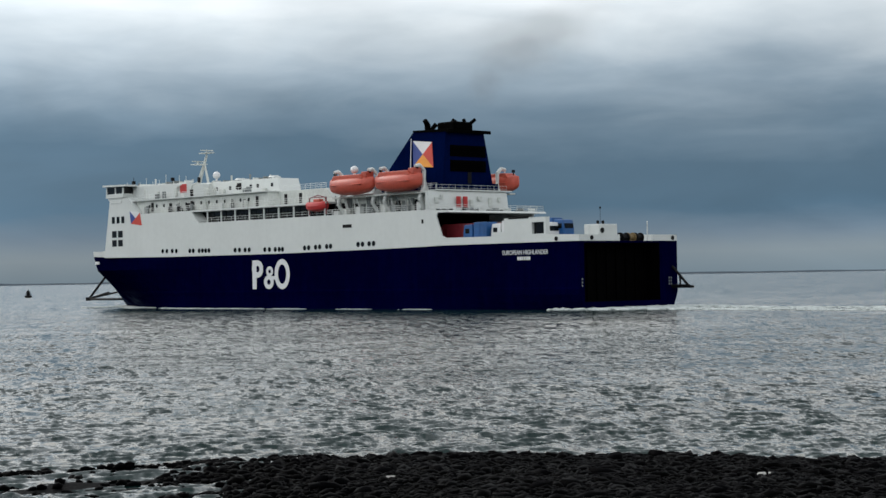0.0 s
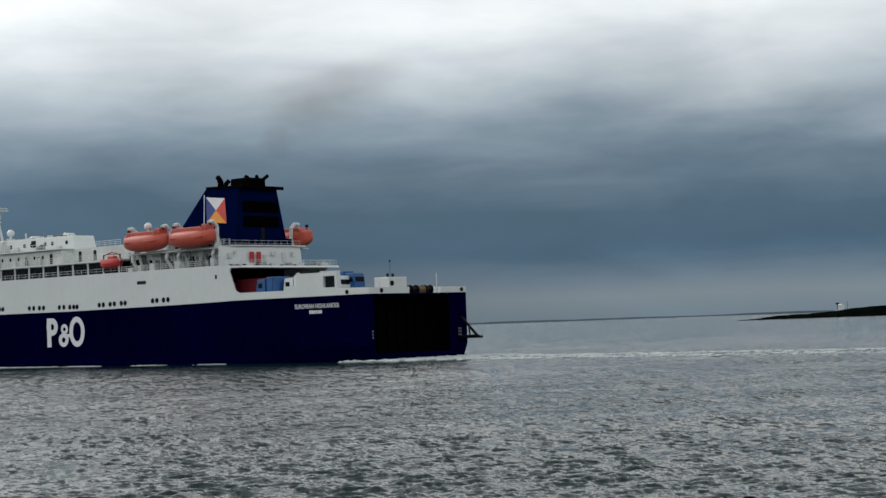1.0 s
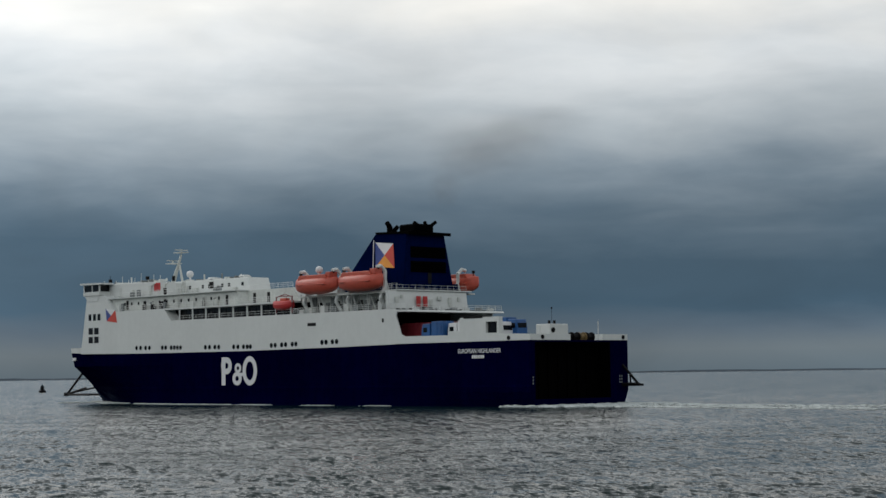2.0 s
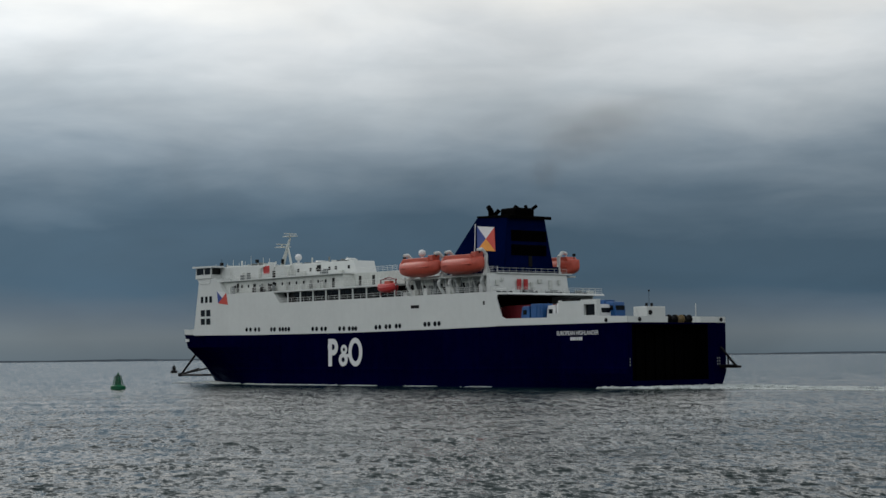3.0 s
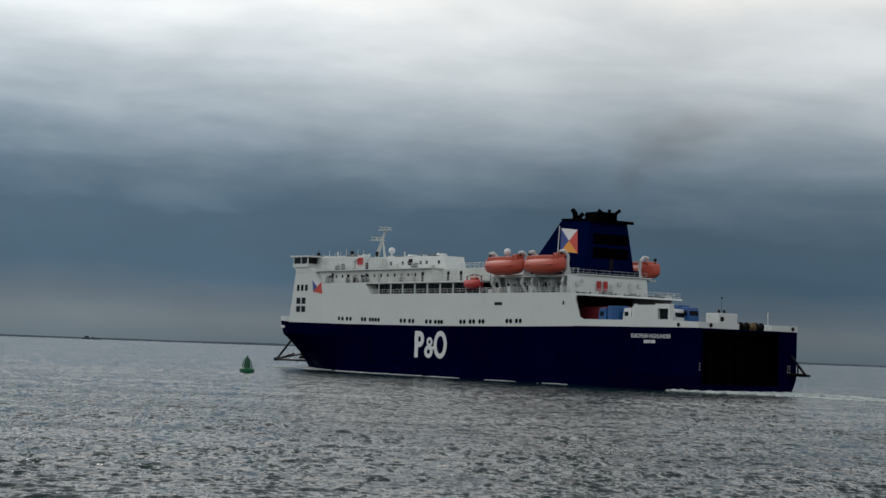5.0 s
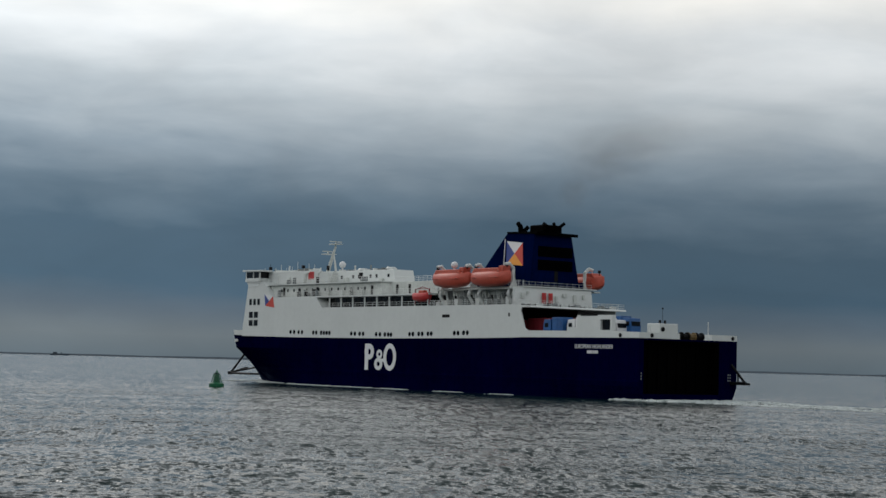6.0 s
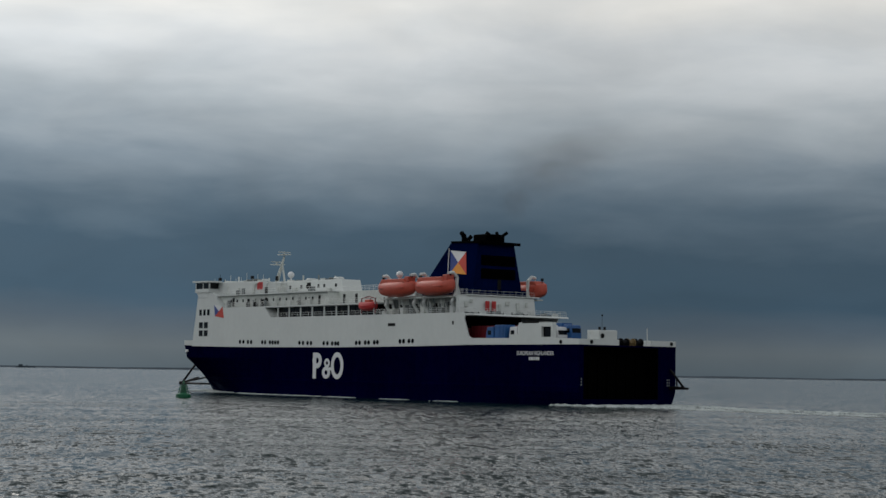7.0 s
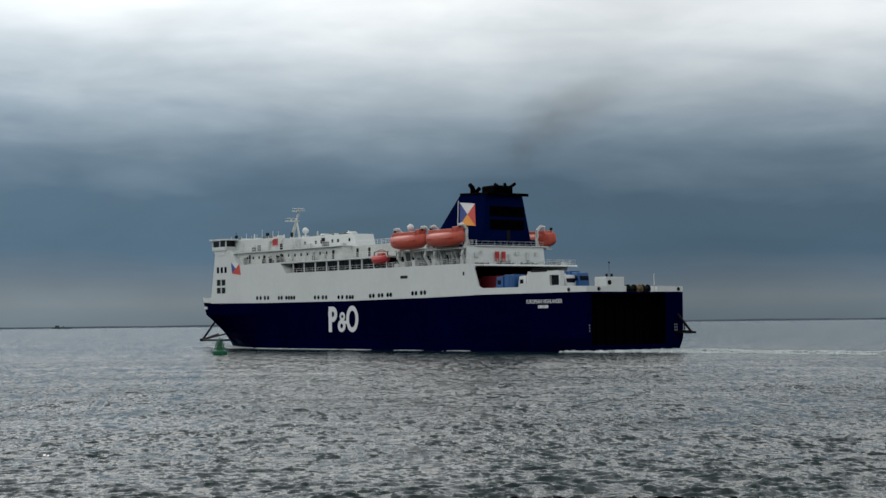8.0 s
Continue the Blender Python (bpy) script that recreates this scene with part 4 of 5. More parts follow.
def make_mast():
    bm = B()
    rod(bm, (118.4, 0, 25.2), (115.2, 0, 31.4), 0.5, 8, 0.22)
    rod(bm, (114.6, 0, 25.2), (115.9, 0, 29.5), 0.3, 6, 0.2)
    mast = part("radar_mast", bm, CREAM, ferry, "white raked radar mast")
    bm = B()
    box(bm, 116.6, 119.4, -1.2, 1.2, 29.6, 29.75, 0.03)
    box(bm, 118.3, 118.5, -1.4, 1.4, 30.2, 30.4, 0.03)
    rod(bm, (118.4, 0, 29.7), (118.4, 0, 30.2), 0.2, 8)
    part("lower_radar", bm, CREAM, mast)
    bm = B()
    box(bm, 113.6, 116.8, -0.9, 0.9, 31.8, 31.95, 0.03)
    rod(bm, (115.2, 0, 31.3), (115.2, 0, 32.6), 0.1, 6)
    box(bm, 115.0, 115.2, -1.6, 1.6, 32.3, 32.5, 0.03)
    part("upper_radar", bm, CREAM, mast)
    bm = B()
    box(bm, 117.0, 117.5, 0.4, 0.8, 25.9, 27.0)
    part("mast_door", bm, DARK, mast)
    for x, y, z, r in ((109.6, 1.6, 26.4, 0.75), (55.2, 10.6, 24.3, 0.7)):
        bm = B()
        rod(bm, (x, y, z - 1.4 if x > 100 else z - 2.4), (x, y, z), 0.22, 8)
        bmesh.ops.create_icosphere(bm, subdivisions=3, radius=r, matrix=Matrix.Translation((x, y, z + r * 0.75)))
        ob = part("radome", bm, FWHITE, ferry, "white satellite dome")
        for p in ob.data.polygons:
            p.use_smooth = True
    for x, y in ((102.5, 0.8), (91.5, 0.8)):
        bm = B()
        rod(bm, (x, y, 25.1), (x, y, 25.6), 0.5, 10)
        rod(bm, (x, y, 25.6), (x, y, 25.95), 1.25, 14, 0.9)
        part("mushroom_vent", bm, WHITE, ferry)
    bm = B()
    box(bm, 99.8, 101.2, 2.55, 2.7, 23.5, 24.9)
    part("deck_house_door", bm, DARK, ferry)
    bm = B()
    box(bm, 109.0, 111.2, 9.38, 9.55, 23.3, 25.0, 0.04)
    part("lifebuoy_panel", bm, RED, ferry, "red panel on the deck house")
    rng = random.Random(8)
    for i in range(10):
        x = 133.5 - i * 2.4
        bm = B()
        rod(bm, (x, 7.5, 25.3), (x, 7.5, 26.2 + 1.3 * rng.random()), 0.05, 5)
        if i in (1, 7):
            box(bm, x - 0.3, x + 0.3, 7.2, 7.8, 26.0, 26.7, 0.05)
        part("aerial", bm, DARK if i in (1, 7) else WHITE, ferry)
    for x in (112.6, 107.5, 101.5):
        bm = B()
        rod(bm, (x, 9.6, 22.3), (x - 0.8, 9.6, 24.6), 0.16, 6)
        rod(bm, (x - 0.8, 9.6, 24.6), (x - 3.2, 10.4, 24.9), 0.13, 6)
        part("stores_davit", bm, CREAM, ferry)


def make_fittings():
    """Lockers, ladders, doors and lamps that crowd the upper decks."""
    rng = random.Random(17)
    for i in range(34):
        x = 84 + rng.random() * 39
        up = rng.random() < 0.45
        z, y = (22.3, 9.6 + rng.random() * 1.2) if up else (19.42, 10.8 + rng.random() * 0.5)
        w, h = rng.uniform(0.2, 0.7), rng.uniform(0.5, 1.6)
        bm = B()
        if rng.random() < 0.3:
            for k in range(5):
                box(bm, x - 0.3, x + 0.3, y, y + 0.08, z + 0.1 + 0.42 * k, z + 0.16 + 0.42 * k)
            for q in (-0.3, 0.3):
                box(bm, x + q - 0.05, x + q + 0.05, y, y + 0.1, z, z + 2.2)
            part("ladder", bm, CREAM, ferry)
        else:
            box(bm, x - w, x + w, y, y + 0.4, z, z + h, 0.05)
            part("deck_fitting", bm, rng.choice((CREAM, WHITE, GREY, DARK)), ferry)
    for x, z in ((119.5, 20.6), (113.0, 20.3), (105.5, 20.4), (88.0, 20.0), (84.0, 20.4), (78.5, 20.6), (74.0, 20.6)):
        bm = B()
        box(bm, x - 0.4, x + 0.4, 10.58 if x > 80 else 7.98, 10.7 if x > 80 else 8.1, z - 0.9, z + 1.0, 0.03)
        part("deck_door", bm, DARK, ferry, "dark doorway")
    for i in range(9):
        x = 89.8 + i * 2.3
        bm = B()
        if i % 3 == 1:
            box(bm, x - 0.7, x + 0.7, 2.5, 3.2, 22.3, 23.4 + 0.5 * rng.random(), 0.05)
            part("deck_fitting", bm, CREAM, ferry)
        else:
            box(bm, x - 0.35, x + 0.35, 2.57, 2.67, 23.7, 24.4, 0.03)
            part("cabin_window", bm, DARKGLASS, ferry)
    for i in range(26):
        x = 131 - i * 1.65 + rng.uniform(-0.4, 0.4)
        z, y = (25.5, 5.5) if x > 111 else (25.35, 0.6)
        bm = B()
        if i % 4 == 0:
            rod(bm, (x, y + 1, z - 0.1), (x, y + 1, z + rng.uniform(0.5, 1.4)), 0.18, 8)
        else:
            box(bm, x - rng.uniform(0.1, 0.6), x + 0.15, y, y + 1.7, z - 0.1, z + rng.uniform(0.15, 0.55), 0.04)
        part("roof_fitting", bm, rng.choice((CREAM, WHITE, GREY)), ferry)
    for i in range(16):
        x = 62.5 - i * 1.75
        z = 16.9 + 3.4 * (i % 2)
        bm = B()
        rod(bm, (x, 8.7, 16.9), (x + rng.uniform(-0.8, 0.8), 9.6, 19.6 + rng.random()), 0.12, 6)
        part("boat_deck_pipe", bm, rng.choice((WHITE, CREAM, GREY)), ferry)
    for i in range(8):
        x = 61.0 - i * 3.1 + rng.uniform(-0.5, 0.5)
        bm = B()
        box(bm, x - rng.uniform(0.3, 0.9), x + 0.5, 9.2, 10.2, 16.9, 17.6 + rng.random(), 0.06)
        part("deck_locker", bm, rng.choice((CREAM, GREY, WHITE)), ferry)
    # grey clutter and slatted dark panels added as shade on the house below the boats
    for i in range(15):
        x = 64.6 - i * 1.85 + rng.uniform(-0.3, 0.3)
        w, z0, h = rng.uniform(0.3, 0.75), 17.1 + 1.2 * (i % 3 == 0) * rng.random(), rng.uniform(0.9, 2.1)
        bm = B()
        box(bm, x - w, x + w, 8.4, 8.55 + 0.2 * rng.random(), z0, z0 + h, 0.03)
        if i % 3 == 1:
            for k in range(4):
                box(bm, x - w * 0.8, x + w * 0.8, 8.5, 8.82, z0 + h * (0.15 + 0.2 * k), z0 + h * (0.22 + 0.2 * k))
        part("slatted_shade_panel" if i % 3 == 1 else "shade_panel", bm, (GREY, DARK, GREY)[i % 3], ferry)
    # a row of small gear along the foot of the aft bulkhead
    for i in range(11):
        y = 9.6 - i * 1.5 + rng.uniform(-0.25, 0.25)
        bm = B()
        box(bm, 34.2, 34.7, y - rng.uniform(0.25, 0.55), y + 0.3, 16.86, 17.1 + 0.3 * rng.random(), 0.04)
        part("deck_gear", bm, rng.choice((DARK, GREY, DARK)), ferry)
    # vents, lamp brackets and pipe runs on the aft bulkhead
    for y, z, w, h in ((9.4, 18.6, 0.4, 0.5), (8.2, 19.2, 0.25, 0.3), (1.2, 18.2, 0.35, 0.6), (-0.8, 19.0, 0.5, 0.35), (-3.4, 18.4, 0.4, 0.8), (-5.6, 18.9, 0.3, 0.4)):
        bm = B()
        box(bm, 34.9, 35.2, y - w, y + w, z - h, z + h, 0.04)
        part("bulkhead_box", bm, CREAM, ferry)
    for s in (1, -1):
        bm = B()
        box(bm, 36.0, 62.0, *sorted((s * 9.0, s * 10.6)), 19.9, 20.15)
        part("boat_platform", bm, CREAM, ferry)


make_fittings()
make_hull()
make_guard_frames()
make_houses()
make_portholes()
make_markings()
make_funnel()
make_aft()
make_mast()


# ---------------------------------------------------------------- boats, lorries
RIDERS = [(ferry, Matrix())]


def boat_hull(bm, n, wid, z0, z1, keel, over=0.0):
    """A double-ended boat body of length n: rings along its length."""
    rings = []
    st = 17
    for i in range(st):
        u = -1 + 2 * i / (st - 1)
        e = max(0.02, (1 - abs(u) ** 2.6)) ** 0.6
        ring = []
        for k in range(12):
            t = 2 * math.pi * k / 12
            c, s = math.cos(t), math.sin(t)
            y = wid * e * (abs(c) ** 0.7) * (1 if c > 0 else -1)
            zz = (z1 * (0.55 + 0.45 * e) if s > 0 else z0 * (0.45 + 0.55 * e)) * (abs(s) ** 0.75)
            sheer = 0.35 * abs(u) ** 2.5
            ring.append(bm.verts.new((u * n / 2, y, zz * (1 if s > 0 else -1) + sheer)))
        rings.append(ring)
    for a, b in zip(rings, rings[1:]):
        for k in range(12):
            bm.faces.new((a[k], a[(k + 1) % 12], b[(k + 1) % 12], b[k]))
    bm.faces.new(rings[0][::-1])
    bm.faces.new(rings[-1])


def make_lifeboat():
    boat = empty("lifeboat", "orange enclosed lifeboat hanging in white davits", "lifeboat", "lifeboats along the boat deck")
    bm = B()
    boat_hull(bm, 12.0, 1.85, 1.7, 1.45, 0.2)
    ob = part("boat_body", bm, ORANGE, boat)
    for p in ob.data.polygons:
        p.use_smooth = True
    bm = B()
    box(bm, -4.2, 4.2, -1.82, 1.82, 0.0, 0.14, 0.05)
    part("fender_strake", bm, ORANGE_DARK, boat, "darker orange rubbing strake")
    bm = B()
    prism(bm, [(-4.2, 1.0), (4.4, 1.0), (3.8, 1.85), (-3.6, 1.85)], -1.25, 1.25, 0.12)
    part("canopy", bm, ORANGE_DARK, boat, "darker orange canopy")
    bm = B()
    box(bm, -4.9, -3.5, -0.9, 0.9, 1.2, 2.25, 0.12)
    part("helm_cupola", bm, ORANGE, boat)
    for x in (-2.6, 0.0, 2.6):
        bm = B()
        box(bm, x - 0.5, x + 0.5, 1.35, 1.5, 0.45, 0.8, 0.04)
        part("boat_window", bm, DARKGLASS, boat)
    for x in (-4.7, 4.7):
        bm = B()
        rod(bm, (x, 0, 1.1), (x, 0, 2.1), 0.09, 6)
        box(bm, x - 0.2, x + 0.2, -0.25, 0.25, 1.9, 2.4, 0.05)
        part("lifting_hook", bm, DARK, boat)
    return boat


def make_davit():
    bm = B()
    pts = [(0, 9.1, 16.9), (0, 10.5, 18.9), (0, 9.4, 21.2), (0, 9.3, 23.8), (0, 10.3, 24.7), (0, 11.3, 24.5)]
    for a, b in zip(pts, pts[1:]):
        rod(bm, a, b, 0.33, 8)
    rod(bm, (0, 8.6, 20.4), (0, 9.5, 22.8), 0.26, 6)
    rod(bm, (-0.9, 9.0, 17.0), (-0.1, 9.4, 21.4), 0.2, 6)
    box(bm, -0.45, 0.45, 8.9, 9.7, 19.9, 20.7, 0.06)
    rod(bm, (0, 11.3, 24.5), (0, 11.2, 23.6), 0.07, 5)
    return part("davit", bm, WHITE, ferry, "white curved boat davit")


boat = make_lifeboat()
for x, s in ((55.3, 1), (42.8, 1), (55.3, -1), (41.6, -1)):
    b = boat if (x, s) == (55.3, 1) else copy_thing(boat, Matrix())
    RIDERS.append((b, pose(x, s * 11.1, 22.0, 0, 0, 0 if s > 0 else 180)))
davit = make_davit()
davit.matrix_basis = pose(60.0, 0, 0)
for x, s in ((50.6, 1), (47.4, 1), (38.2, 1), (60.0, -1), (50.6, -1), (47.4, -1), (39.2, -1)):
    share("davit", davit, ferry, pose(x, 0, 0, 0, 0, 0 if s > 0 else 180) if s > 0 else Matrix.Translation((x, 0, 0)) @ Matrix.Rotation(math.pi, 4, "Z"))


def make_rescue_boat():
    ob = empty("rescue_boat", "small red rescue boat on its cradle", "rescue boat")
    bm = B()
    boat_hull(bm, 6.0, 1.25, 1.0, 0.8, 0.1)
    part("boat_body", bm, RED, ob)
    bm = B()
    box(bm, -1.2, 0.6, -0.5, 0.5, 0.3, 1.3, 0.1)
    part("console", bm, ORANGE_DARK, ob)
    bm = B()
    for x in (-2.9, 1.9):
        box(bm, x - 0.1, x + 0.1, 0.2, 0.4, -1.5, 1.6, 0.04)
    rod(bm, (-2.9, 0.3, 1.5), (-0.6, 0.3, 2.0), 0.09, 5)
    rod(bm, (1.9, 0.3, 1.5), (-0.6, 0.3, 2.0), 0.09, 5)
    for x in (-2.0, -0.4, 1.4):
        rod(bm, (x, -0.6, -1.1), (x + 0.2, -0.4, 1.6 if x < 0 else 0.9), 0.1, 5)
    rod(bm, (-2.2, -0.4, 1.6), (1.6, -0.3, 1.7), 0.09, 5)
    part("cradle", bm, DARKRED, ob, "red cradle arms")
    RIDERS.append((ob, pose(65.0, 11.3, 18.7)))


def make_lorry(name, label, body, cab, length, at, cab_label):
    ob = empty(name, label, "lorry")
    bm = B()
    box(bm, -length / 2, length / 2 - 2.6, -1.25, 1.25, 1.2, 3.9, 0.06)
    for k in range(int(length - 3)):
        x = -length / 2 + 0.5 + k
        for s in (1, -1):
            box(bm, x, x + 0.08, min(s * 1.25, s * 1.3), max(s * 1.25, s * 1.3), 1.3, 3.8)
    part("trailer_body", bm, body, ob)
    bm = B()
    prism(bm, [(length / 2 - 2.2, 0.7), (length / 2, 0.7), (length / 2, 2.2), (length / 2 - 0.3, 3.5), (length / 2 - 2.2, 3.6)], -1.2, 1.2, 0.08)
    c = part("cab", bm, cab, ob, cab_label)
    bm = B()
    box(bm, length / 2 - 0.12, length / 2 + 0.02, -1.0, 1.0, 2.1, 2.9)
    box(bm, length / 2 - 1.5, length / 2 - 0.5, -1.22, 1.22, 2.1, 2.9)
    part("windscreen", bm, DARKGLASS, c)
    for x in (-length / 2 + 1.2, -length / 2 + 2.4, length / 2 - 3.2, length / 2 - 1.1):
        for s in (1, -1):
            bm = B()
            rod(bm, (x, s * 0.9, 0.5), (x, s * 1.2, 0.5), 0.5, 14)
            part("wheel", bm, DARK, ob)
    bm = B()
    box(bm, -length / 2, length / 2 - 1.5, -0.5, 0.5, 0.75, 1.2)
    part("chassis", bm, DARK, ob)
    RIDERS.append((ob, at))


make_rescue_boat()
make_lorry("lorry", "articulated lorry with a dark red trailer on the ferry", DARKRED, DARKRED, 14.5, pose(30.4, 6.9, 10.5), "dark red cab")
make_lorry("lorry", "short lorry with a bright blue body on the ferry", BLUE, BLUE, 5.6, pose(24.0, 9.9, 10.5), "blue cab")
make_lorry("lorry", "blue lorry parked on the open stern deck", BLUE, BLUE, 7.0, pose(12.3, 4.6, 10.9, 0, 0, 180), "blue cab")
make_lorry("lorry", "white box lorry parked beside the ship's side", FWHITE, FWHITE, 9.4, pose(16.1, 9.3, 10.5), "white cab")
make_lorry("lorry", "white lorry facing the stern beside a blue one", FWHITE, FWHITE, 9.4, pose(14.6, 6.9, 10.5, 0, 0, 180), "white cab")


# ---------------------------------------------------------------- foam round the ship
def foam_patch(name, label, places):
    shapes = [stone_mesh(40 + i) for i in range(5)]
    rng = random.Random(21)
    V, F = [], []
    for x, y, s, h in places:
        m = Matrix.LocRotScale((x, y, h * 0.3), Euler((0, 0, rng.uniform(-0.5, 0.5))), (s * rng.uniform(1.0, 2.4), s, h))
        vs, fs = rng.choice(shapes)
        o = len(V)
        V += [tuple(m @ Vector(p)) for p in vs]
        F += [tuple(o + i for i in g) for g in fs]
    me = bpy.data.meshes.new(name)
    me.from_pydata(V, [], F)
    me.materials.append(FOAM)
    me.polygons.foreach_set("use_smooth", [True] * len(me.polygons))
    ob = tagged(new(name, me), label, "foam", kind="stuff")
    RIDERS.append((ob, Matrix()))


def make_foam():
    rng = random.Random(9)
    wake, bow = [], []

    def torn(x, y):
        return noise.noise(Vector((x * 0.12, y * 0.35, 2.0))) + 0.5 * noise.noise(Vector((x * 0.5, y * 0.9, 7.0)))

    # two ragged bands of froth that spread apart behind the stern, thin between them
    while len(wake) < 3600:
        d = 320 * rng.random() ** 1.9
        w = 6.5 + d * 0.03
        y = rng.choice((-1, 1)) * w + rng.gauss(0, 1.2 + d * 0.008) if rng.random() < 0.72 else rng.gauss(0, w * 0.5)
        if torn(d, y) < -0.05 + 0.0012 * d:
            continue
        wake.append((1.0 - d, y, rng.uniform(0.15, 0.6), rng.uniform(0.05, 0.2) * (1.7 if d < 20 else 1.0)))
    # churned water under the transom and the quarter
    while len(wake) < 4500:
        x, y = rng.uniform(-10, 5), rng.uniform(-13, 14)
        if x > 0 and abs(y) < half_breadth(x, 0.2) - 0.2 or torn(x * 3, y * 2) < 0.0:
            continue
        wake.append((x, y, rng.uniform(0.15, 0.6), rng.uniform(0.08, 0.42)))
    # a thin lip of froth along the waterline, breaking up as it goes aft
    while len(bow) < 2300:
        u = rng.random() ** 1.5
        x = 147 - 120 * u
        if torn(x, 3.0) < -0.35 + 0.5 * u:
            continue
        off = abs(rng.gauss(0, 0.25 + 0.8 * u))
        s = 1 if rng.random() < 0.75 else -1
        bow.append((x, s * (half_breadth(min(x, 146), 0.3) + off), rng.uniform(0.2, 0.6) * (1 - 0.5 * u), rng.uniform(0.06, 0.26) * (1 - 0.5 * u)))
    # the wave thrown off at the stem, leaning away from the side
    for _ in range(900):
        u = rng.random()
        x = 150 - 24 * u
        for s in (1, -1):
            off = 0.4 + 3.2 * u + rng.gauss(0, 0.35 + 0.5 * u)
            bow.append((x, s * (half_breadth(min(x, 146), 0.3) + max(0.1, off)), rng.uniform(0.15, 0.5), rng.uniform(0.08, 0.55) * (1 - 0.6 * u)))
    for _ in range(420):
        x = rng.uniform(147, 160)
        bow.append((x, rng.gauss(0, 1.0 + (160 - x) * 0.25), rng.uniform(0.2, 0.6), rng.uniform(0.03, 0.14)))
    foam_patch("wake_foam", "broken white wake trailing from the stern", wake)
    foam_patch("bow_foam", "white bow wave along the waterline", bow)


make_foam()


def make_smoke():
    smoke = tagged(new("exhaust_smoke"), "thin brown exhaust haze above the funnel", "smoke")
    RIDERS.append((smoke, Matrix()))
    bm = B()
    bmesh.ops.create_icosphere(bm, subdivisions=4, radius=1)
    puff = part("smoke_puff", bm, SMOKE, smoke)
    for p in puff.data.polygons:
        p.use_smooth = True
    # puffs swell as they drift aft and up
    first = True
    for x, y, z, wide, high in ((34.0, -1.5, 38.5, 4.2, 4.5), (30.0, -3.0, 43.0, 9.0, 5.5), (22.0, -4.0, 44.0, 11.0, 5.5), (27.0, -4.0, 47.5, 13.0, 5.0), (16.0, -5.0, 48.0, 12.0, 5.0)):
        m = pose(x, y, z, 0, -4, -SHIP_TURN) @ Matrix.Diagonal((wide, wide * 0.7, high, 1))
        if first:
            puff.matrix_basis = m
            first = False
        else:
            share("smoke_puff", puff, smoke, m)


make_smoke()


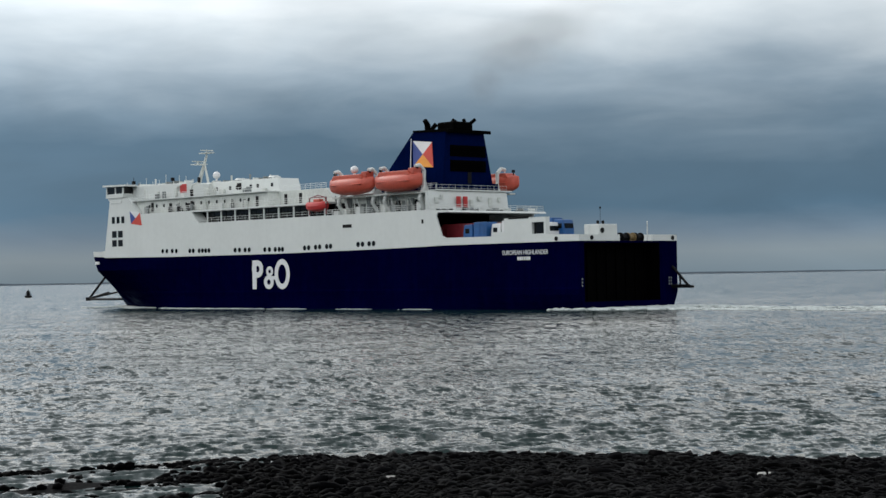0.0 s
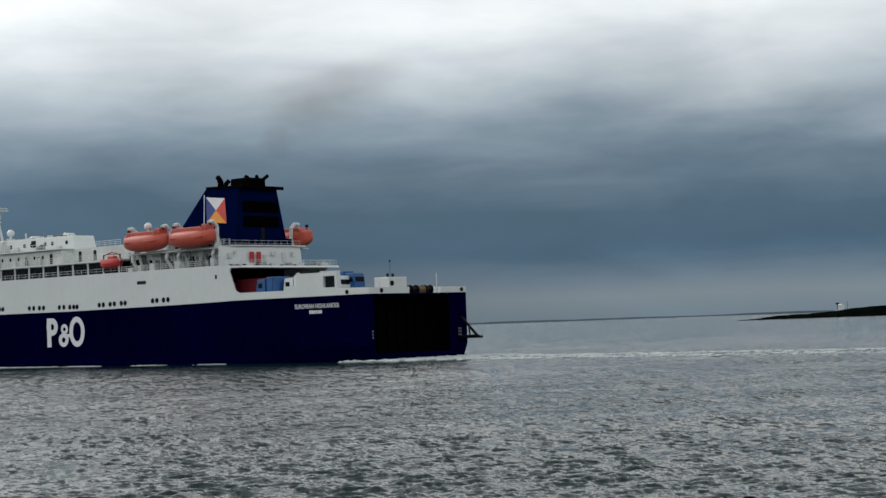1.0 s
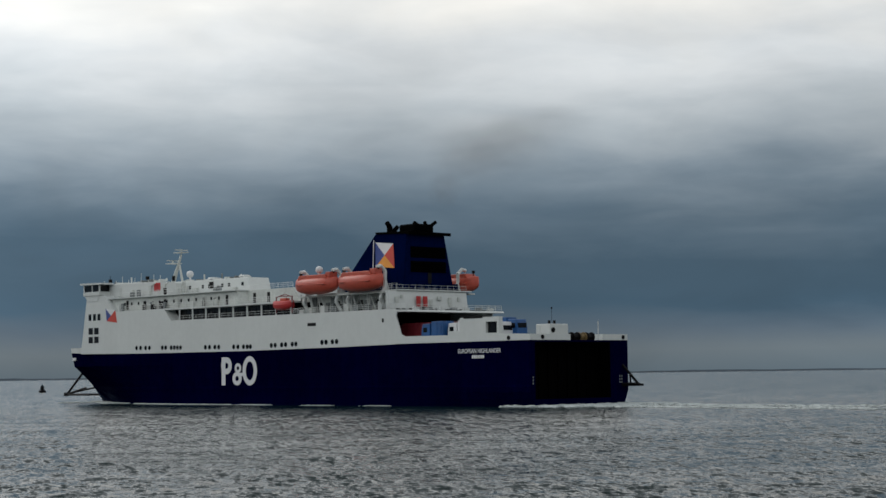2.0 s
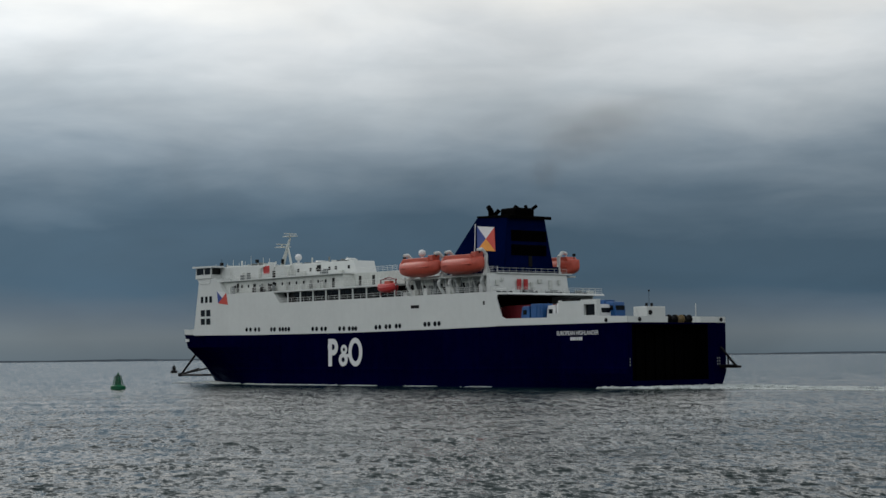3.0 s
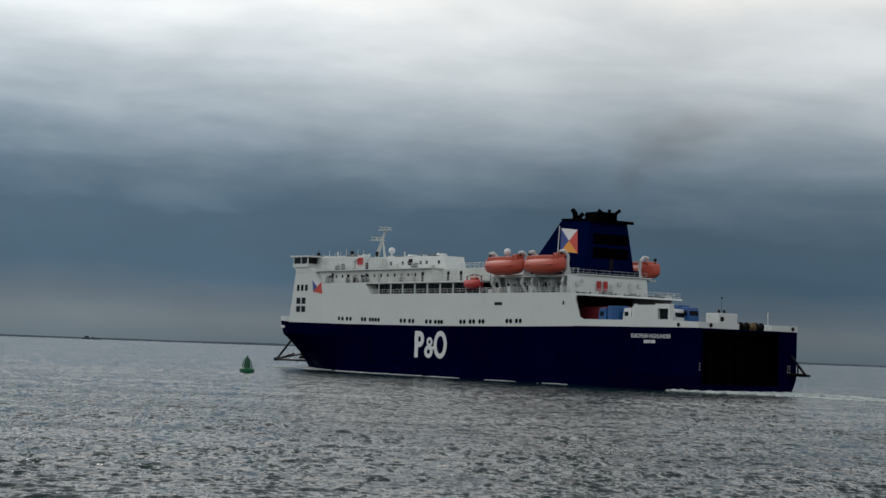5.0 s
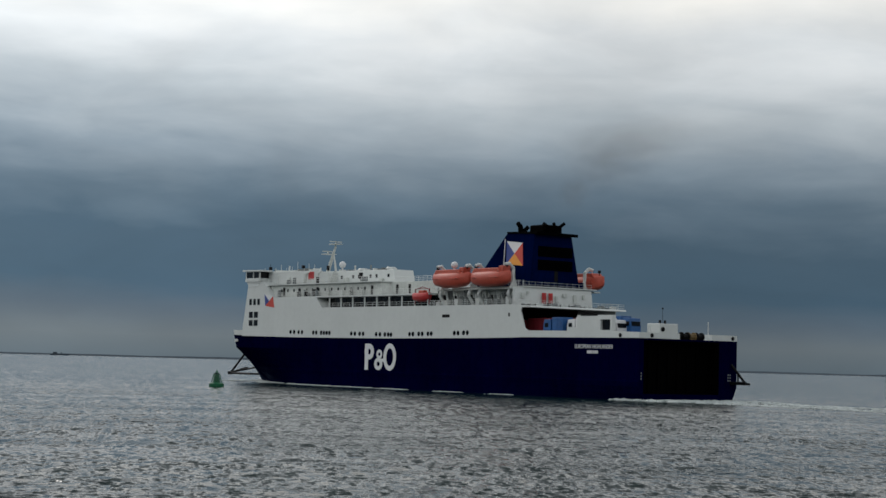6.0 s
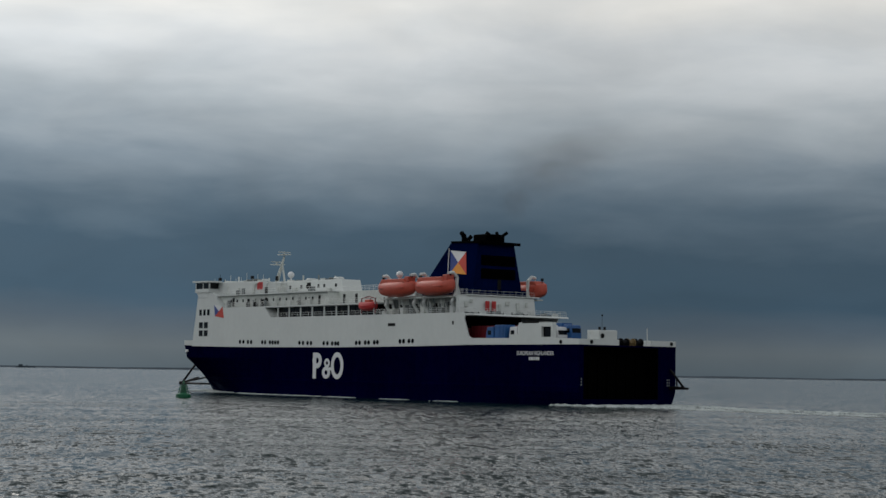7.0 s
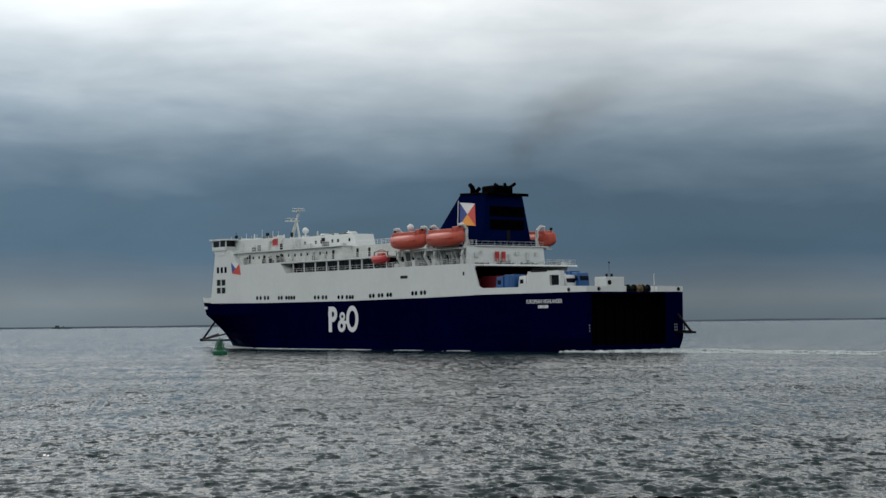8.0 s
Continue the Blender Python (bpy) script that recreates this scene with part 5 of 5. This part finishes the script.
# ---------------------------------------------------------------- buoys and distant things
def make_buoy(at, k, label, m):
    ob = empty("buoy", label, "buoy", "channel buoys")
    ob.matrix_basis = pose(*at) @ Matrix.Scale(k, 4)
    bm = B()
    rod(bm, (0, 0, -0.4), (0, 0, 0.1), 1.15, 20, 1.4)
    rod(bm, (0, 0, 0.1), (0, 0, 0.62), 1.4, 20)
    rod(bm, (0, 0, 0.62), (0, 0, 0.85), 1.4, 20, 1.0)
    part("float", bm, m, ob)
    bm = B()
    for i in range(6):
        t = math.pi / 3 * i
        c, s = math.cos(t), math.sin(t)
        rod(bm, (0.95 * c, 0.95 * s, 0.8), (0.55 * c, 0.55 * s, 2.5), 0.09, 6)
    for z, r in ((1.4, 0.75), (2.0, 0.58)):
        for i in range(12):
            a, b = 2 * math.pi * i / 12, 2 * math.pi * (i + 1) / 12
            rod(bm, (r * math.cos(a), r * math.sin(a), z), (r * math.cos(b), r * math.sin(b), z), 0.05, 5)
    rod(bm, (0, 0, 0.7), (0, 0, 2.4), 0.72, 10, 0.45)
    part("cage", bm, m, ob)
    bm = B()
    rod(bm, (0, 0, 2.45), (0, 0, 2.6), 0.5, 12)
    rod(bm, (0, 0, 2.6), (0, 0, 3.0), 0.16, 10)
    part("lantern", bm, DARK, ob)
    bm = B()
    rod(bm, (0, 0, 2.6), (0, 0, 3.3), 0.3, 12, 0.02)
    part("topmark", bm, m, ob)
    return ob


make_buoy((-16.4, 339.0, 0), 1.0, "green conical channel buoy afloat", GREEN)
make_buoy((-12.9, 716.0, 0), 1.0, "dark distant channel buoy afloat", DARK)


def make_distant():
    ob = empty("distant_ship", "hazy grey ship far off on the horizon", "ship")
    ob.matrix_basis = pose(-520, 3866, 0)
    bm = B()
    prism(bm, [(-20, 0), (18, 0), (22, 3), (-20, 3)], -4, 4)
    part("hull", bm, FARLAND, ob)
    bm = B()
    box(bm, -14, -6, -3, 3, 3, 7)
    box(bm, 2, 4, -1, 1, 3, 6)
    part("deck_house", bm, FARLAND, ob)


def make_hut():
    ob = empty("beacon_hut", "small white hut with a dark tank on the headland", "hut")
    ob.matrix_basis = pose(*HUT_AT, 0, 0, 30) @ Matrix.Scale(0.55, 4)
    bm = B()
    prism(bm, [(0, -4), (9, -4), (9, 2.2), (4.5, 3.4), (0, 2.2)], -2.5, 2.5)
    part("hut_wall", bm, FWHITE, ob)
    bm = B()
    rod(bm, (-4, 0, -4), (-4, 0, 3.0), 0.5, 8)
    rod(bm, (-4, 0, 3.0), (-4, 0, 5.2), 2.0, 10, 2.6)
    part("tank", bm, DARK, ob)
    bm = B()
    rod(bm, (22, 0, -4), (22, 0, 7), 0.25, 6)
    part("pole", bm, DARK, ob)


HUT_AT = (668.0, 1150.0, 7.6)
make_hut()
make_distant()
make_stones(beach)


def motions():
    times = [0.0, 1.0, 2.0, 3.0, 4.0, 5.0, 6.0, 7.0, 8.0]
    walk(sea, [(0.0, pose(0, 0, 0)), (4.0, pose(-1.6, -1.1, 0)), (8.0, pose(-3.2, -2.2, 0))])
    for thing, offset in RIDERS:
        walk(thing, [(t, ship_pose(t) @ offset) for t in times])


motions()
